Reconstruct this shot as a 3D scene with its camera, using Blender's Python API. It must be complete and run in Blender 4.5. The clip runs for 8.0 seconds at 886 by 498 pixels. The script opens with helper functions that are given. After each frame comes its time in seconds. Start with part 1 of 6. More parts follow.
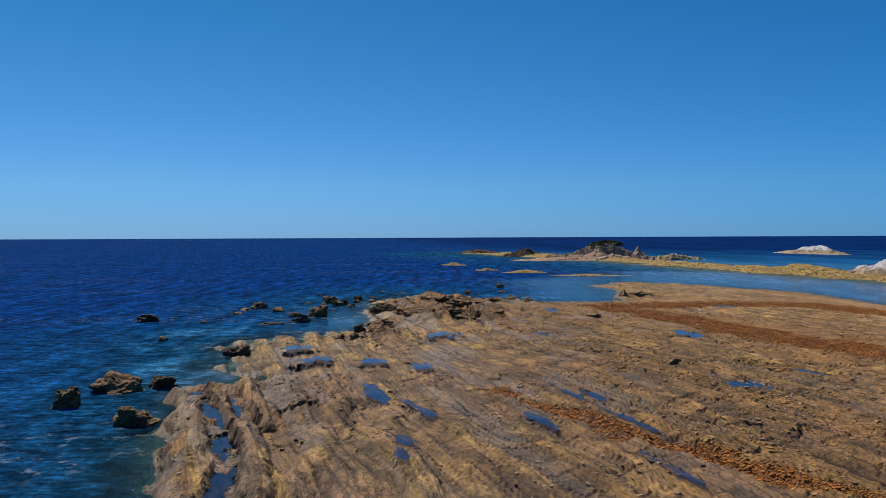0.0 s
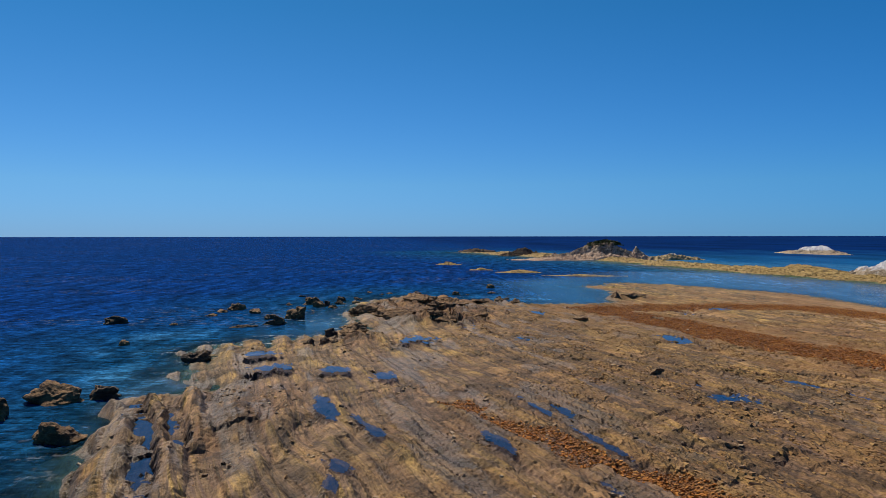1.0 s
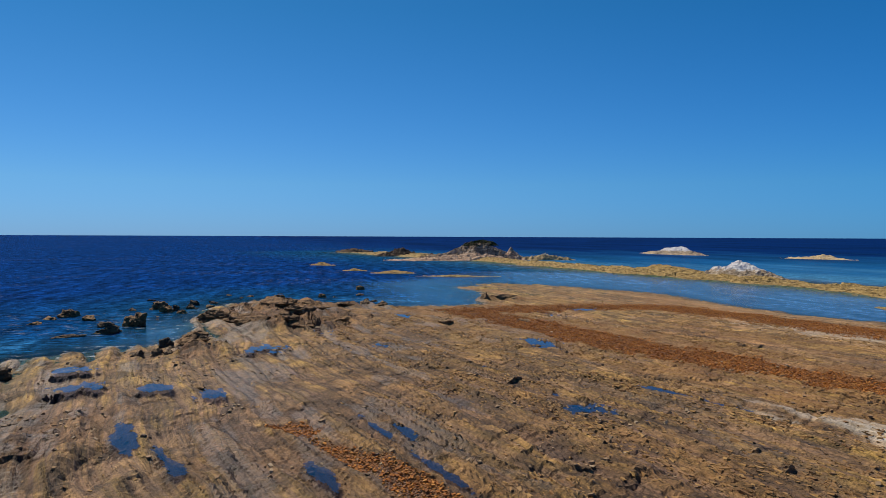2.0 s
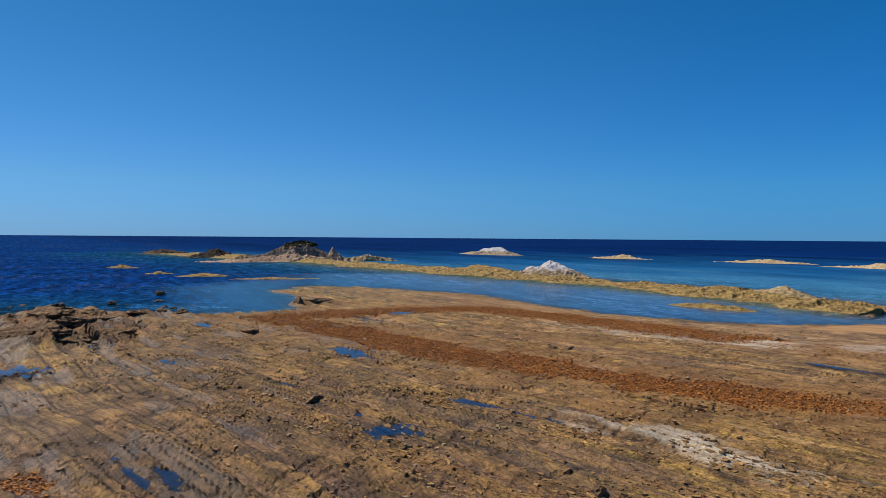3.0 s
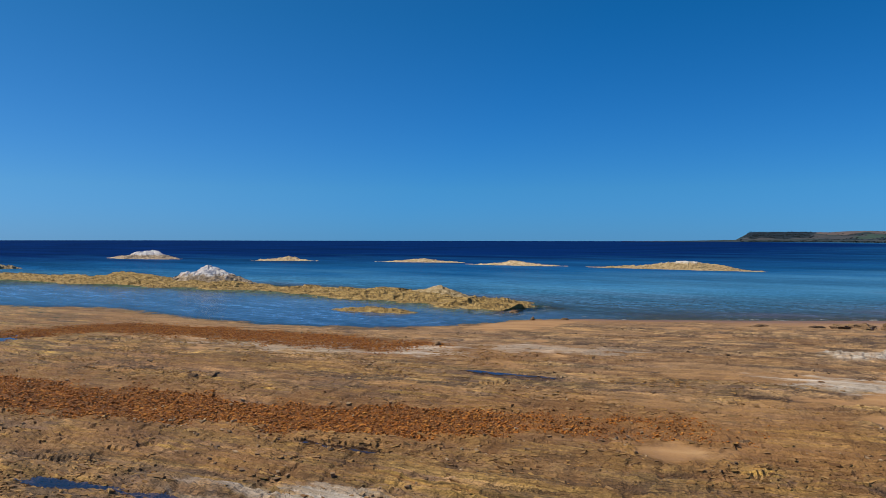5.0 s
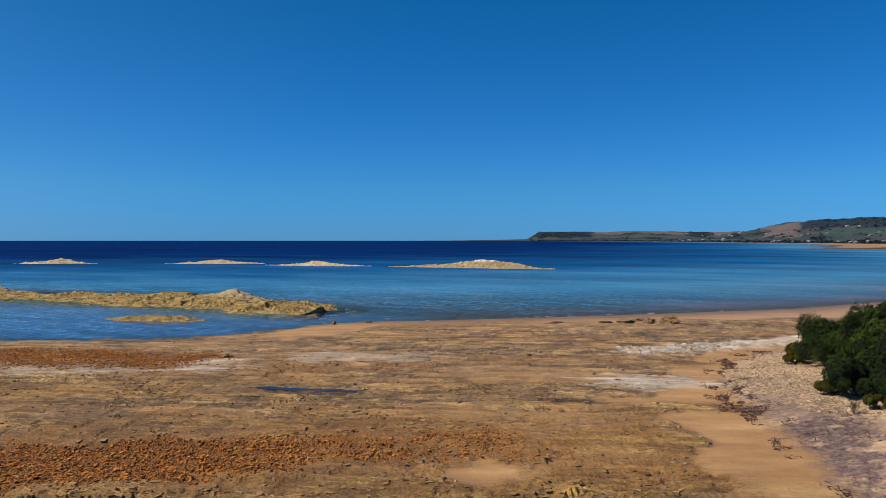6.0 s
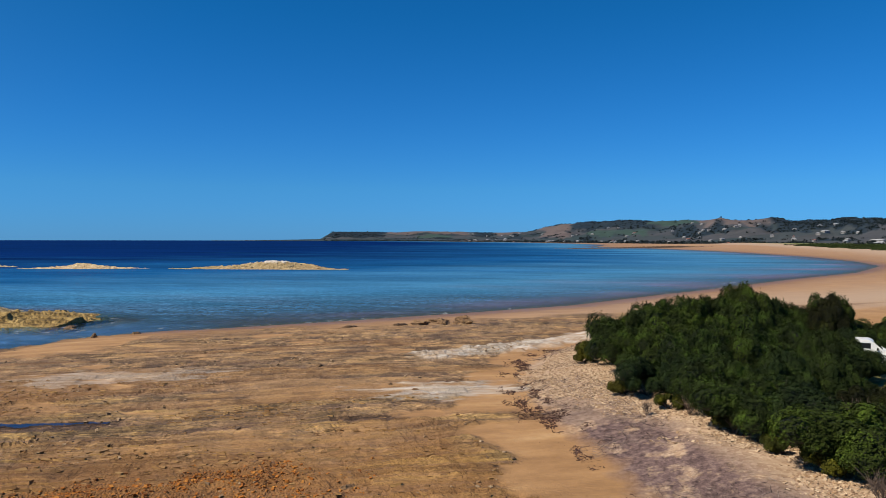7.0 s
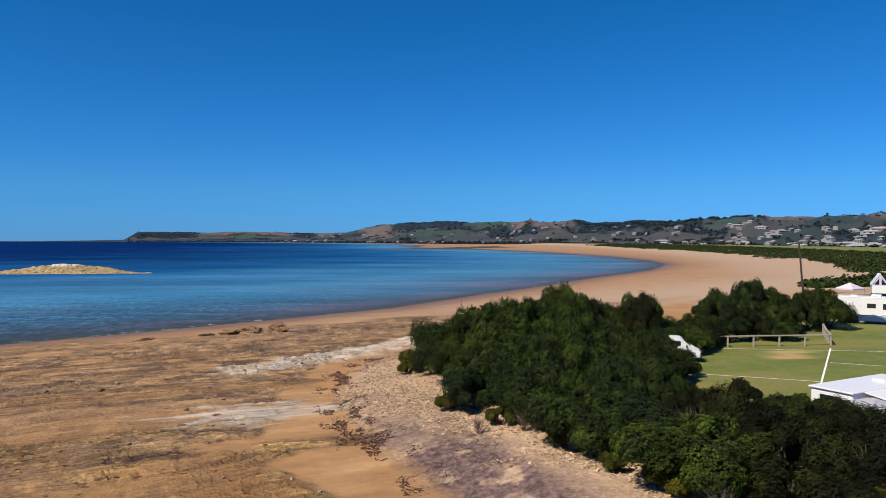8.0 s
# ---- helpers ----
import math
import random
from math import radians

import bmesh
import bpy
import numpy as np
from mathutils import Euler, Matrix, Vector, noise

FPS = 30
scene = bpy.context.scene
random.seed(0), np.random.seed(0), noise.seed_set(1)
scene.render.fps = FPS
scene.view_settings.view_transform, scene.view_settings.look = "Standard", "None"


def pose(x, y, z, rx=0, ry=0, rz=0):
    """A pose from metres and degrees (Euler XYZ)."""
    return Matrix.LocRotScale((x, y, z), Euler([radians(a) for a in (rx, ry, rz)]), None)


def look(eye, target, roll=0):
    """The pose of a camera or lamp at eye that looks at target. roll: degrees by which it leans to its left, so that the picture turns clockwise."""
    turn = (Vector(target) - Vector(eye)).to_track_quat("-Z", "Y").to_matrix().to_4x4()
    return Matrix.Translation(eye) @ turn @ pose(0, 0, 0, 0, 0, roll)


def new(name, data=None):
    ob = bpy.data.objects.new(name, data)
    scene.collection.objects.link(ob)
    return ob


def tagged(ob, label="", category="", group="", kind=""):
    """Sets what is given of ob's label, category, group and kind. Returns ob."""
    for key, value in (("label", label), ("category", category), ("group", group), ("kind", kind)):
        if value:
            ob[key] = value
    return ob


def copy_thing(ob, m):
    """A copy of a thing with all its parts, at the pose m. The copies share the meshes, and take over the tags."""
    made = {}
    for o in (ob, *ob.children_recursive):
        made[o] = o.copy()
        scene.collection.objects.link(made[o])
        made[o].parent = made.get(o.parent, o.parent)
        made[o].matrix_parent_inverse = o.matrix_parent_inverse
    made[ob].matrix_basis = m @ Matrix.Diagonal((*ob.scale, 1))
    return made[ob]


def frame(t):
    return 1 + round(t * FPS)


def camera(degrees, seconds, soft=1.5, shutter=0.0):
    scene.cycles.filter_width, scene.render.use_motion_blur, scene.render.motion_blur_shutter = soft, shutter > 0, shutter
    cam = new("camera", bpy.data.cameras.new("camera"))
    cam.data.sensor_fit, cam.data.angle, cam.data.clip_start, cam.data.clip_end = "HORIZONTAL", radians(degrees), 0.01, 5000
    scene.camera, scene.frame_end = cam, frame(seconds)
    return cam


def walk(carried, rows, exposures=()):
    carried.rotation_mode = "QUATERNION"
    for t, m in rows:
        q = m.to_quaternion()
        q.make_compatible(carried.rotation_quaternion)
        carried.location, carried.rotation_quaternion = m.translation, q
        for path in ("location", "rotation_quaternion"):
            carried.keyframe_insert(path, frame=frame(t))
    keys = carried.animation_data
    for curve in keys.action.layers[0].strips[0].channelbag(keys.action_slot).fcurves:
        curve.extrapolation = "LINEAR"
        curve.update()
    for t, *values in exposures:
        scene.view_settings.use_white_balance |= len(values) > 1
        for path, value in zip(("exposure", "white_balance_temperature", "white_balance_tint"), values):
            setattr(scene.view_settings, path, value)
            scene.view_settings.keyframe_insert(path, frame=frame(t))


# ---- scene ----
cam = camera(64.07, 8.0, soft=0.65)
# seconds, x, y, height over the sea, yaw, pitch, roll
ROWS = [
    (0.0, -0.00, 0.00, 11.10, 0.00, -1.05, 0.24),
    (0.5, 1.26, 1.82, 11.14, 0.10, -1.11, 0.15),
    (1.0, 2.62, 3.83, 11.16, 0.14, -1.14, 0.08),
    (1.2, 3.15, 4.65, 11.15, -0.41, -1.15, 0.05),
    (2.3, 6.20, 9.88, 11.08, -13.94, -1.09, -0.34),
    (2.5, 6.77, 10.77, 11.11, -16.87, -1.07, -0.38),
    (3.0, 8.11, 12.82, 11.16, -23.44, -1.01, -0.44),
    (3.5, 9.56, 14.76, 11.24, -29.78, -0.95, -0.40),
    (4.0, 11.24, 16.65, 11.31, -36.37, -0.90, -0.29),
    (4.5, 12.89, 18.19, 11.36, -42.58, -0.84, -0.22),
    (4.7, 13.61, 18.79, 11.37, -45.32, -0.82, -0.18),
    (5.8, 18.14, 21.48, 11.37, -62.56, -0.78, 0.03),
    (6.0, 19.06, 21.90, 11.37, -65.57, -0.80, -0.00),
    (6.5, 21.36, 22.72, 11.36, -73.62, -0.82, -0.03),
    (7.0, 23.58, 23.11, 11.40, -82.16, -0.80, -0.07),
    (7.5, 25.88, 23.32, 11.42, -90.74, -0.78, -0.09),
    (8.0, 28.35, 23.10, 11.43, -96.57, -0.73, -0.06),
]
walk(cam, [(t, pose(x, y, z, 90 + pitch, roll, yaw)) for t, x, y, z, yaw, pitch, roll in ROWS],
     exposures=[(0.0, 0.0, 6500, 10), (4.5, 0.0, 6500, 10), (6.5, 0.09, 6500, 10), (8.0, 0.16, 6480, 14)])

# ---- daylight ----
SUN_AZ, SUN_EL = radians(-33), radians(48)          # azimuth from +y towards +x
sun = new("sun", bpy.data.lights.new("sun", "SUN"))
sun.data.energy, sun.data.angle, sun.data.color = 5.8, radians(0.53), (1.0, 0.88, 0.70)
sun.matrix_world = look((0, 0, 0), (-math.sin(SUN_AZ) * math.cos(SUN_EL), -math.cos(SUN_AZ) * math.cos(SUN_EL), -math.sin(SUN_EL)))
world = bpy.data.worlds.new("sky")
scene.world = world
world.use_nodes = True
wn, wl = world.node_tree.nodes, world.node_tree.links
sky = wn.new("ShaderNodeTexSky")
sky.sky_type, sky.sun_disc, sky.sun_elevation, sky.sun_rotation = "NISHITA", False, SUN_EL, SUN_AZ
sky.air_density, sky.dust_density, sky.ozone_density, sky.altitude = 1.0, 0.0, 1.2, 0.0
hsv = wn.new("ShaderNodeHueSaturation")
hsv.inputs["Saturation"].default_value = 1.03
# clear maritime air: paler and bluer towards the horizon
way = wn.new("ShaderNodeTexCoord")
split_way = wn.new("ShaderNodeSeparateXYZ")
wl.new(way.outputs["Generated"], split_way.inputs[0])
air = wn.new("ShaderNodeValToRGB")
wl.new(split_way.outputs[2], air.inputs[0])
air.color_ramp.elements[0].position, air.color_ramp.elements[0].color = 0.0, (0.165, 0.452, 1.22, 1)
air.color_ramp.elements[1].position, air.color_ramp.elements[1].color = 0.30, (0.14, 0.55, 0.95, 1)
mid_air = air.color_ramp.elements.new(0.07)
mid_air.color = (0.205, 0.535, 1.06, 1)
# the air is paler on the sun's side and deeper blue away from it
toward = wn.new("ShaderNodeVectorMath")
toward.operation = "DOT_PRODUCT"
wl.new(way.outputs["Generated"], toward.inputs[0])
toward.inputs[1].default_value = (math.sin(SUN_AZ) * math.cos(SUN_EL), math.cos(SUN_AZ) * math.cos(SUN_EL), math.sin(SUN_EL))
aureole = wn.new("ShaderNodeValToRGB")
wl.new(toward.outputs["Value"], aureole.inputs[0])
aureole.color_ramp.elements[0].position, aureole.color_ramp.elements[0].color = 0.15, (0.84, 1.03, 1.09, 1)
aureole.color_ramp.elements[1].position, aureole.color_ramp.elements[1].color = 0.80, (1.42, 1.04, 0.92, 1)
pale_side = wn.new("ShaderNodeMix")
pale_side.data_type, pale_side.blend_type = "RGBA", "MULTIPLY"
pale_side.inputs[0].default_value = 1.0
tint = wn.new("ShaderNodeMix")
tint.data_type, tint.blend_type = "RGBA", "MULTIPLY"
tint.inputs[0].default_value = 1.0
wl.new(air.outputs[0], tint.inputs[7])
wl.new(sky.outputs[0], tint.inputs[6])
wl.new(tint.outputs[2], pale_side.inputs[6])
wl.new(aureole.outputs[0], pale_side.inputs[7])
wl.new(pale_side.outputs[2], hsv.inputs["Color"])
wl.new(hsv.outputs[0], wn["Background"].inputs["Color"])
wn["Background"].inputs["Strength"].default_value = 0.082


# ---- numbers: noise and distances ----
def hash2(ix, iy, seed):
    h = (ix.astype(np.int64) * 374761393 + iy.astype(np.int64) * 668265263 + seed * 974634777) & 0xFFFFFFFF
    h = ((h ^ (h >> 13)) * 1274126177) & 0xFFFFFFFF
    return ((h ^ (h >> 16)) & 0xFFFF) / 65535.0


def noise2(x, y, seed=0):
    """Value noise from -1 to 1."""
    x, y = np.broadcast_arrays(np.asarray(x, float), np.asarray(y, float))
    ix, iy = np.floor(x), np.floor(y)
    fx, fy = x - ix, y - iy
    fx, fy = fx * fx * fx * (fx * (fx * 6 - 15) + 10), fy * fy * fy * (fy * (fy * 6 - 15) + 10)
    a, b = hash2(ix, iy, seed), hash2(ix + 1, iy, seed)
    c, d = hash2(ix, iy + 1, seed), hash2(ix + 1, iy + 1, seed)
    return (a + (b - a) * fx + (c - a) * fy + (a - b - c + d) * fx * fy) * 2 - 1


def fbm(x, y, seed=0, octaves=4, gain=0.5):
    out, amp = 0.0, 1.0
    for k in range(octaves):
        out = out + amp * noise2(x * 2.03 ** k + 17.3 * k, y * 2.03 ** k - 9.1 * k, seed + k)
        amp *= gain
    return out


def blocks(x, y, seed=0, tone=False):
    """Broken blocks of about 1 x 1: flat, tilted tops with steps between them."""
    a = x + 0.55 * noise2(x * 0.8, y * 0.8, seed + 1) + 0.22 * noise2(x * 2.3, y * 2.3, seed + 2)
    b = y + 0.55 * noise2(x * 0.8 + 31, y * 0.8, seed + 3) + 0.22 * noise2(x * 2.3 + 17, y * 2.3, seed + 4)
    ia, ib = np.floor(a), np.floor(b)
    if tone:
        return hash2(ia, ib, seed + 9)
    return (hash2(ia, ib, seed) - 0.5) * 1.4 + (a - ia - 0.5) * (hash2(ia, ib, seed + 5) - 0.3) + (b - ib - 0.5) * (hash2(ia, ib, seed + 6) - 0.5)


def ease(a, b, v):
    t = np.clip((v - a) / (b - a), 0, 1)
    return t * t * (3 - 2 * t)


def to_line(x, y, line):
    """Distance to a polyline, and the metres along it."""
    best, along, run = np.full(np.shape(x), 1e9), np.zeros(np.shape(x)), 0.0
    for (ax, ay), (bx, by) in zip(line, line[1:]):
        ux, uy = bx - ax, by - ay
        n = math.hypot(ux, uy)
        t = np.clip(((x - ax) * ux + (y - ay) * uy) / n ** 2, 0, 1)
        d = np.hypot(x - ax - t * ux, y - ay - t * uy)
        near = d < best
        best, along = np.where(near, d, best), np.where(near, run + t * n, along)
        run += n
    return best, along


def inside(x, y, ring):
    odd = np.zeros(np.shape(x), bool)
    for (ax, ay), (bx, by) in zip(ring, ring[1:] + ring[:1]):
        if ay != by:
            odd ^= ((ay > y) != (by > y)) & (x < (bx - ax) * (y - ay) / (by - ay) + ax)
    return odd


def into(x, y, ring):
    """Metres inside a ring, negative outside it."""
    d, _ = to_line(x, y, ring + ring[:1])
    return np.where(inside(x, y, ring), d, -d)


# ---- plan ----
SHORE = [(-4, 5), (-9, 20), (-12.4, 30), (-14.3, 36), (-16.8, 43), (-18.8, 50), (-17, 56), (-19, 62), (-22, 69), (-22.5, 74),
         (-18, 79), (-12, 83), (-10, 90), (-10.5, 104), (-12, 118), (-5, 131), (3, 123), (16, 117), (30, 119), (34, 140),
         (33, 157), (44, 169), (55, 161), (66, 142), (69, 129), (69, 115), (71, 102), (74, 93), (78, 86), (82, 80), (92, 78),
         (100, 74), (105, 69), (109, 63), (119, 50), (131, 36), (147, 18), (173, -1), (199, -21), (236, -47), (284, -85), (350, -122),
         (414, -139), (510, -151), (698, -150)]
LAND = SHORE + [(900, -130), (1120, -60), (1500, -110), (2030, -60), (2540, 110), (3340, 520), (4160, 1110), (4800, 1500), (4990, 1400),
                (4990, -4990), (-4990, -4990), (-4990, -900), (-300, -200), (-30, -40)]
BERM = [(20, 6), (40, 15), (50, 19.2), (57, 21.3), (62, 22.8), (68, 24.4), (76, 25.0), (84, 24.5), (92, 21), (99, 17), (104, 10),
        (114, 2), (126, -12), (150, -45), (198, -112), (238, -127), (332, -173), (450, -210), (604, -244), (802, -276), (1100, -330)]
BACK = BERM + [(4990, -600), (4990, -4990), (-4990, -4990), (-4990, -900), (-300, -150), (-40, -30)]
REEF = [(109, 85), (111, 97), (114, 110), (113, 128), (112, 148), (109, 168), (103, 190), (97, 215), (90, 245), (84, 280), (75, 315), (60, 352),
        (42, 400), (25, 455)]
LAGOON = [(20, 116), (30, 118), (36, 140), (44, 168), (66, 142), (68, 115), (73, 92), (82, 78), (106, 70), (108, 85), (102, 107), (100, 141), (90, 178), (84, 205), (55, 215), (20, 170)]
RUBBLE_LOW = [(3.2, 47), (6.6, 40.5), (9.5, 35), (12, 31), (15, 27.2), (21, 21)]
RUBBLE_MAIN = [(24, 107), (28, 95), (31, 81), (34.5, 69), (38.5, 58.5), (42.5, 50), (46.5, 43.5), (50.5, 37), (54, 30)]
RUBBLE_FAR = [(27, 107), (36, 109), (46, 110), (56, 108), (60, 96), (63, 86), (64.5, 77), (66.5, 68), (69, 58)]
PALE_LEDGE = [(86, 32.5), (88, 29.5), (92, 24.5), (96, 21), (101, 17.5)]
# x, y, half width across the beds, half length along them, level over the bed
POOLS = [(-13.3, 64.4, 1.08, 1.15), (-11, 58, 1.22, 1.08), (-5.7, 57, 1.01, 0.86), (-1.7, 54.6, 0.65, 1.15), (-4.6, 45, 0.58, 1.87), (-1.5, 40.7, 0.50, 1.44),
         (-1.9, 31.4, 0.24, 0.9), (0.6, 73.8, 1.58, 1.44), (4.3, 90, 1.15, 3.24), (42, 106, 3.42, 2.34), (26.2, 73, 1.44, 3.60), (9.5, 43.2, 0.36, 1.73),
         (21, 48.2, 0.72, 1.98), (19.1, 47.2, 0.54, 1.35), (28, 48.6, 0.50, 3.96), (5.3, 37.5, 0.32, 1.08), (10, 37.6, 0.24, 1.5), (9.6, 29.3, 0.26, 1.3),
         (15.4, 102, 0.8, 1.8), (14.4, 52.3, 0.3, 0.9), (8.0, 44.6, 0.22, 1.8), (17.3, 61.2, 0.54, 1.35), (10.2, 75.2, 0.72, 1.30), (38.3, 46.2, 0.54, 1.35), (60, 50.5, 0.45, 3.15), (36, 100, 1.08, 2.88), (-2, 34, 0.43, 1.15)]
# the bold ridges by the water: line, half width, height
WEST_RIDGES = [([(-10.2, 25), (-10.9, 29.2), (-12.2, 33.4), (-13.7, 38.3), (-15.4, 43.1), (-18.0, 47.6)], 1.5, 1.25),
               ([(-7.4, 25), (-8.1, 29.2), (-8.9, 32.3), (-10.9, 36.9), (-13.2, 42.2), (-16.0, 48)], 1.2, 1.3),
               ([(-9.6, 38.5), (-10.4, 40.8), (-12.0, 45.0), (-14.0, 49.8)], 0.75, 0.8),
               ([(-5.6, 26), (-6.4, 29.6), (-6.1, 34.5), (-6.3, 41.3), (-5.9, 44.4), (-8.5, 51)], 0.85, 0.6),
               ([(-0.6, 26), (-1.0, 31.3), (-3.0, 37.4), (-2.9, 43.2), (-6.0, 51.9), (-8, 56)], 0.9, 0.45),
               ([(1.8, 27), (1.0, 36), (0.4, 44), (-2.6, 50)], 0.8, 0.35)]
CHANNELS = [([(-8.7, 26), (-9.3, 29.6), (-10.2, 33.4), (-12.4, 38.6), (-15.0, 44.6), (-17.0, 48.4)], 0.62),
            ([(-10.6, 38.6), (-11.9, 41.8), (-14.2, 47.4)], 0.5)]
STRIKE = math.radians(16.5)                          # the beds run this far west of +y


def beds(x, y):
    """Metres across and along the tilted beds, which bend a little."""
    turn = 7.0 * np.sin((y - 40) / 55.0) * ease(10, 60, x)
    wob = 0.9 * fbm(x / 14, y / 22, 40, 3) + turn * 0.35
    return x * math.cos(STRIKE) + y * math.sin(STRIKE) + wob, y * math.cos(STRIKE) - x * math.sin(STRIKE)


def pool_rag(u, v):
    return 0.75 * fbm(u / 0.8, v / 2.0, 48, 4, 0.65) + 0.1


def pool_reach(u, v, rag, px, py, hw, hl):
    """About 1 at the ragged rim of a pool, less within it."""
    pu, pv = beds(np.float64(px), np.float64(py))
    slim = 0.8 if hw < 0.6 else 0.95
    return np.hypot((u - pu) / (hw * slim), (v - pv) / (hl * 1.1)) + rag


def plan(x, y):
    """Height of the ground over the sea and what it is made of."""
    near = (x > -80) & (x < 200) & (y > -80) & (y < 260)
    shift = np.where(near, 1.3 * fbm(x / 5.5, y / 5.5, 3, 3) * ease(120, 90, x) * ease(300, 180, y), 0.0)
    d = into(x, y, LAND) + shift
    e = into(x, y, BACK)
    u, v = beds(x, y)
    slab = np.clip(1.89 - 0.00304 * x - 0.01274 * y, 0.12, 2.2)
    west = ease(30, -12, x) * ease(75, 55, y)
    sandy = ease(98, 114, x + 0.45 * (y - 60) + 5.0 * fbm(x / 9, y / 9, 8, 3))
    slope = 0.34 * west + 0.06 * (1 - west)
    slope = slope * (1 - sandy) + 0.045 * sandy
    z = np.where(d > 0, slab * (1 - np.exp(-np.maximum(d, 0) * slope / slab)), 0.0)
    bay = ease(60, 130, x + 0.2 * y)
    d0 = np.minimum(d, 0)
    drop = (1 - bay) * (9 * (1 - np.exp(d0 / 32.0)) + 0.35 * (1 - np.exp(d0 / 1.2))) + bay * (7.5 * (1 - np.exp(d0 / 260.0)))
    z = np.where(d > 0, z, -drop)
    # sand: the open beach, the tongue below the berm and thin sheets on the rock
    tongue = ease(0.35, 0.75, ease(-6.5, -0.5, e) + 0.35 * 1.6 * fbm(x / 4, y / 6, 11, 4)) * ease(42, 56, x + 0.5 * fbm(x / 3, y / 3, 12, 2))
    sheet = ease(0.15, 0.6, fbm(u / 3.2, v / 16, 13, 3)) * ease(36, 60, x) * 0.75
    sheet2 = np.exp(-((x - 47) / 7) ** 2 - ((y - 33) / 6) ** 2) * 0.46 + np.exp(-((x - 93) / 11) ** 2 - ((y - 71) / 6) ** 2) * 1.1
    sand = np.clip(np.maximum(np.maximum(sandy, tongue), np.maximum(sheet * 0.6, ease(0.3, 0.8, sheet2 + 0.25 * fbm(x / 3, y / 3, 14, 3)))), 0, 1)
    sand = np.where(d < -6, np.maximum(sand, bay), sand)
    rock = ease(0.8, 0.2, sand) * ease(-9, -2, d) * ease(3, -2, e)
    # ridges of the tilted beds
    wild = 0.30 + 0.16 * ease(14, -4, x) * ease(70, 46, y) + 0.12 * ease(60, 100, y) * ease(40, 5, x) + 0.06 * fbm(x / 11, y / 11, 20, 2)
    wild = wild * (1 - 0.5 * ease(35, 60, x))
    saw = u / 2.4 + 0.38 * noise2(u / 5, v / 17, 22)
    saw = saw - np.floor(saw)
    saw = np.where(saw < 0.70, np.sin(saw / 0.70 * 1.5708) ** 1.3, np.clip(1 - (saw - 0.70) / 0.22, 0, 1))
    fine = u / 0.62 + 0.3 * noise2(u / 2, v / 6, 24)
    fine = fine - np.floor(fine)
    fine = np.where(fine < 0.75, fine / 0.75, (1 - fine) / 0.25) * 2 - 1
    patch = 0.75 + 0.35 * noise2(u / 4.1, v / 12.0, 26)
    sharp = 1 - np.abs(noise2(u / 1.1, v / 3.0, 29)) * 2 - np.abs(noise2(u / 0.45, v / 1.1, 30)) - 0.6 * np.abs(noise2(u / 0.24, v / 0.5, 31))
    ww = ease(16, -2, x) * ease(78, 60, y)
    long_ = 1 - np.abs(noise2(u / 1.1, v / 9.0, 29)) * 1.6 - np.abs(noise2(u / 0.45, v / 3.2, 30)) - 0.7 * np.abs(noise2(u / 0.26, v / 0.9, 31))
    sharp = sharp * (1 - ww) + long_ * ww
    hush = 0.25 + 0.75 * ease(92, 52, y)
    sharp, fine = sharp * hush, fine * hush
    ridge = 1.15 * (saw - 0.45) * patch + 0.5 * fine * (0.35 + 0.65 * noise2(u / 1.5, v / 4.0, 27) ** 2) + 0.40 * noise2(u / 1.7, v / 12, 28)
    notch = ease(0.35, 0.75, fbm(u / 2.5, v / 0.9, 32, 2)) * 0.35
    chunky = 0.25 + 0.75 * ease(-0.15, 0.45, fbm(x / 8, y / 8, 35, 3) + 0.5 * ease(30, 5, x) - 0.25)
    broken = blocks(u / 1.3, v / 2.4, 50) * (0.5 + 0.5 * hush) + 0.55 * blocks(u / 0.55, v / 0.95, 60) * hush
    tone = 0.55 * blocks(u / 1.3, v / 2.4, 50, True) + 0.45 * blocks(u / 0.55, v / 0.95, 60, True)
    rise = ridge * (1 - 0.62 * ww) + 0.16 * sharp - notch * (1 - 0.8 * ww)
    bold, trough = np.zeros(np.shape(x)), np.zeros(np.shape(x))
    warp = 0.32 * fbm(u / 1.6, v / 3.0, 51, 3)
    for line, half, up in WEST_RIDGES:
        far, _ = to_line(x, y, line)
        far = np.maximum(far + warp * half, 0) / half
        bold = np.maximum(bold, 0.72 * up * np.clip(1 - far ** 2.6, 0, 1) * (0.9 + 0.22 * noise2(v / 2.6, up * 9, 52)))
    for line, half in CHANNELS:
        far, _ = to_line(x, y, line)
        trough = np.maximum(trough, ease(1.35, 0.7, far / half + 0.25 * fbm(x, y, 53, 2)))
    z = z + rock * wild * rise * ease(-1.5, 0.3, d)
    z = z + rock * ease(-1.0, 0.3, d) * (0.13 * broken * chunky * (1 - 0.35 * ease(50, 75, x)) * (1 - 0.45 * ww)) - 0.42 * ww * rock * ease(0, 2, d)
    z = z + bold * rock * ease(-2.5, -0.5, d)
    z = z * (1 - trough) + (0.42 + 0.25 * np.clip(broken, -0.4, 0.6)) * trough
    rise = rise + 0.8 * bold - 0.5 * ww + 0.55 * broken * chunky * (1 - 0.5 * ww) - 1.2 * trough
    lump = 0.0
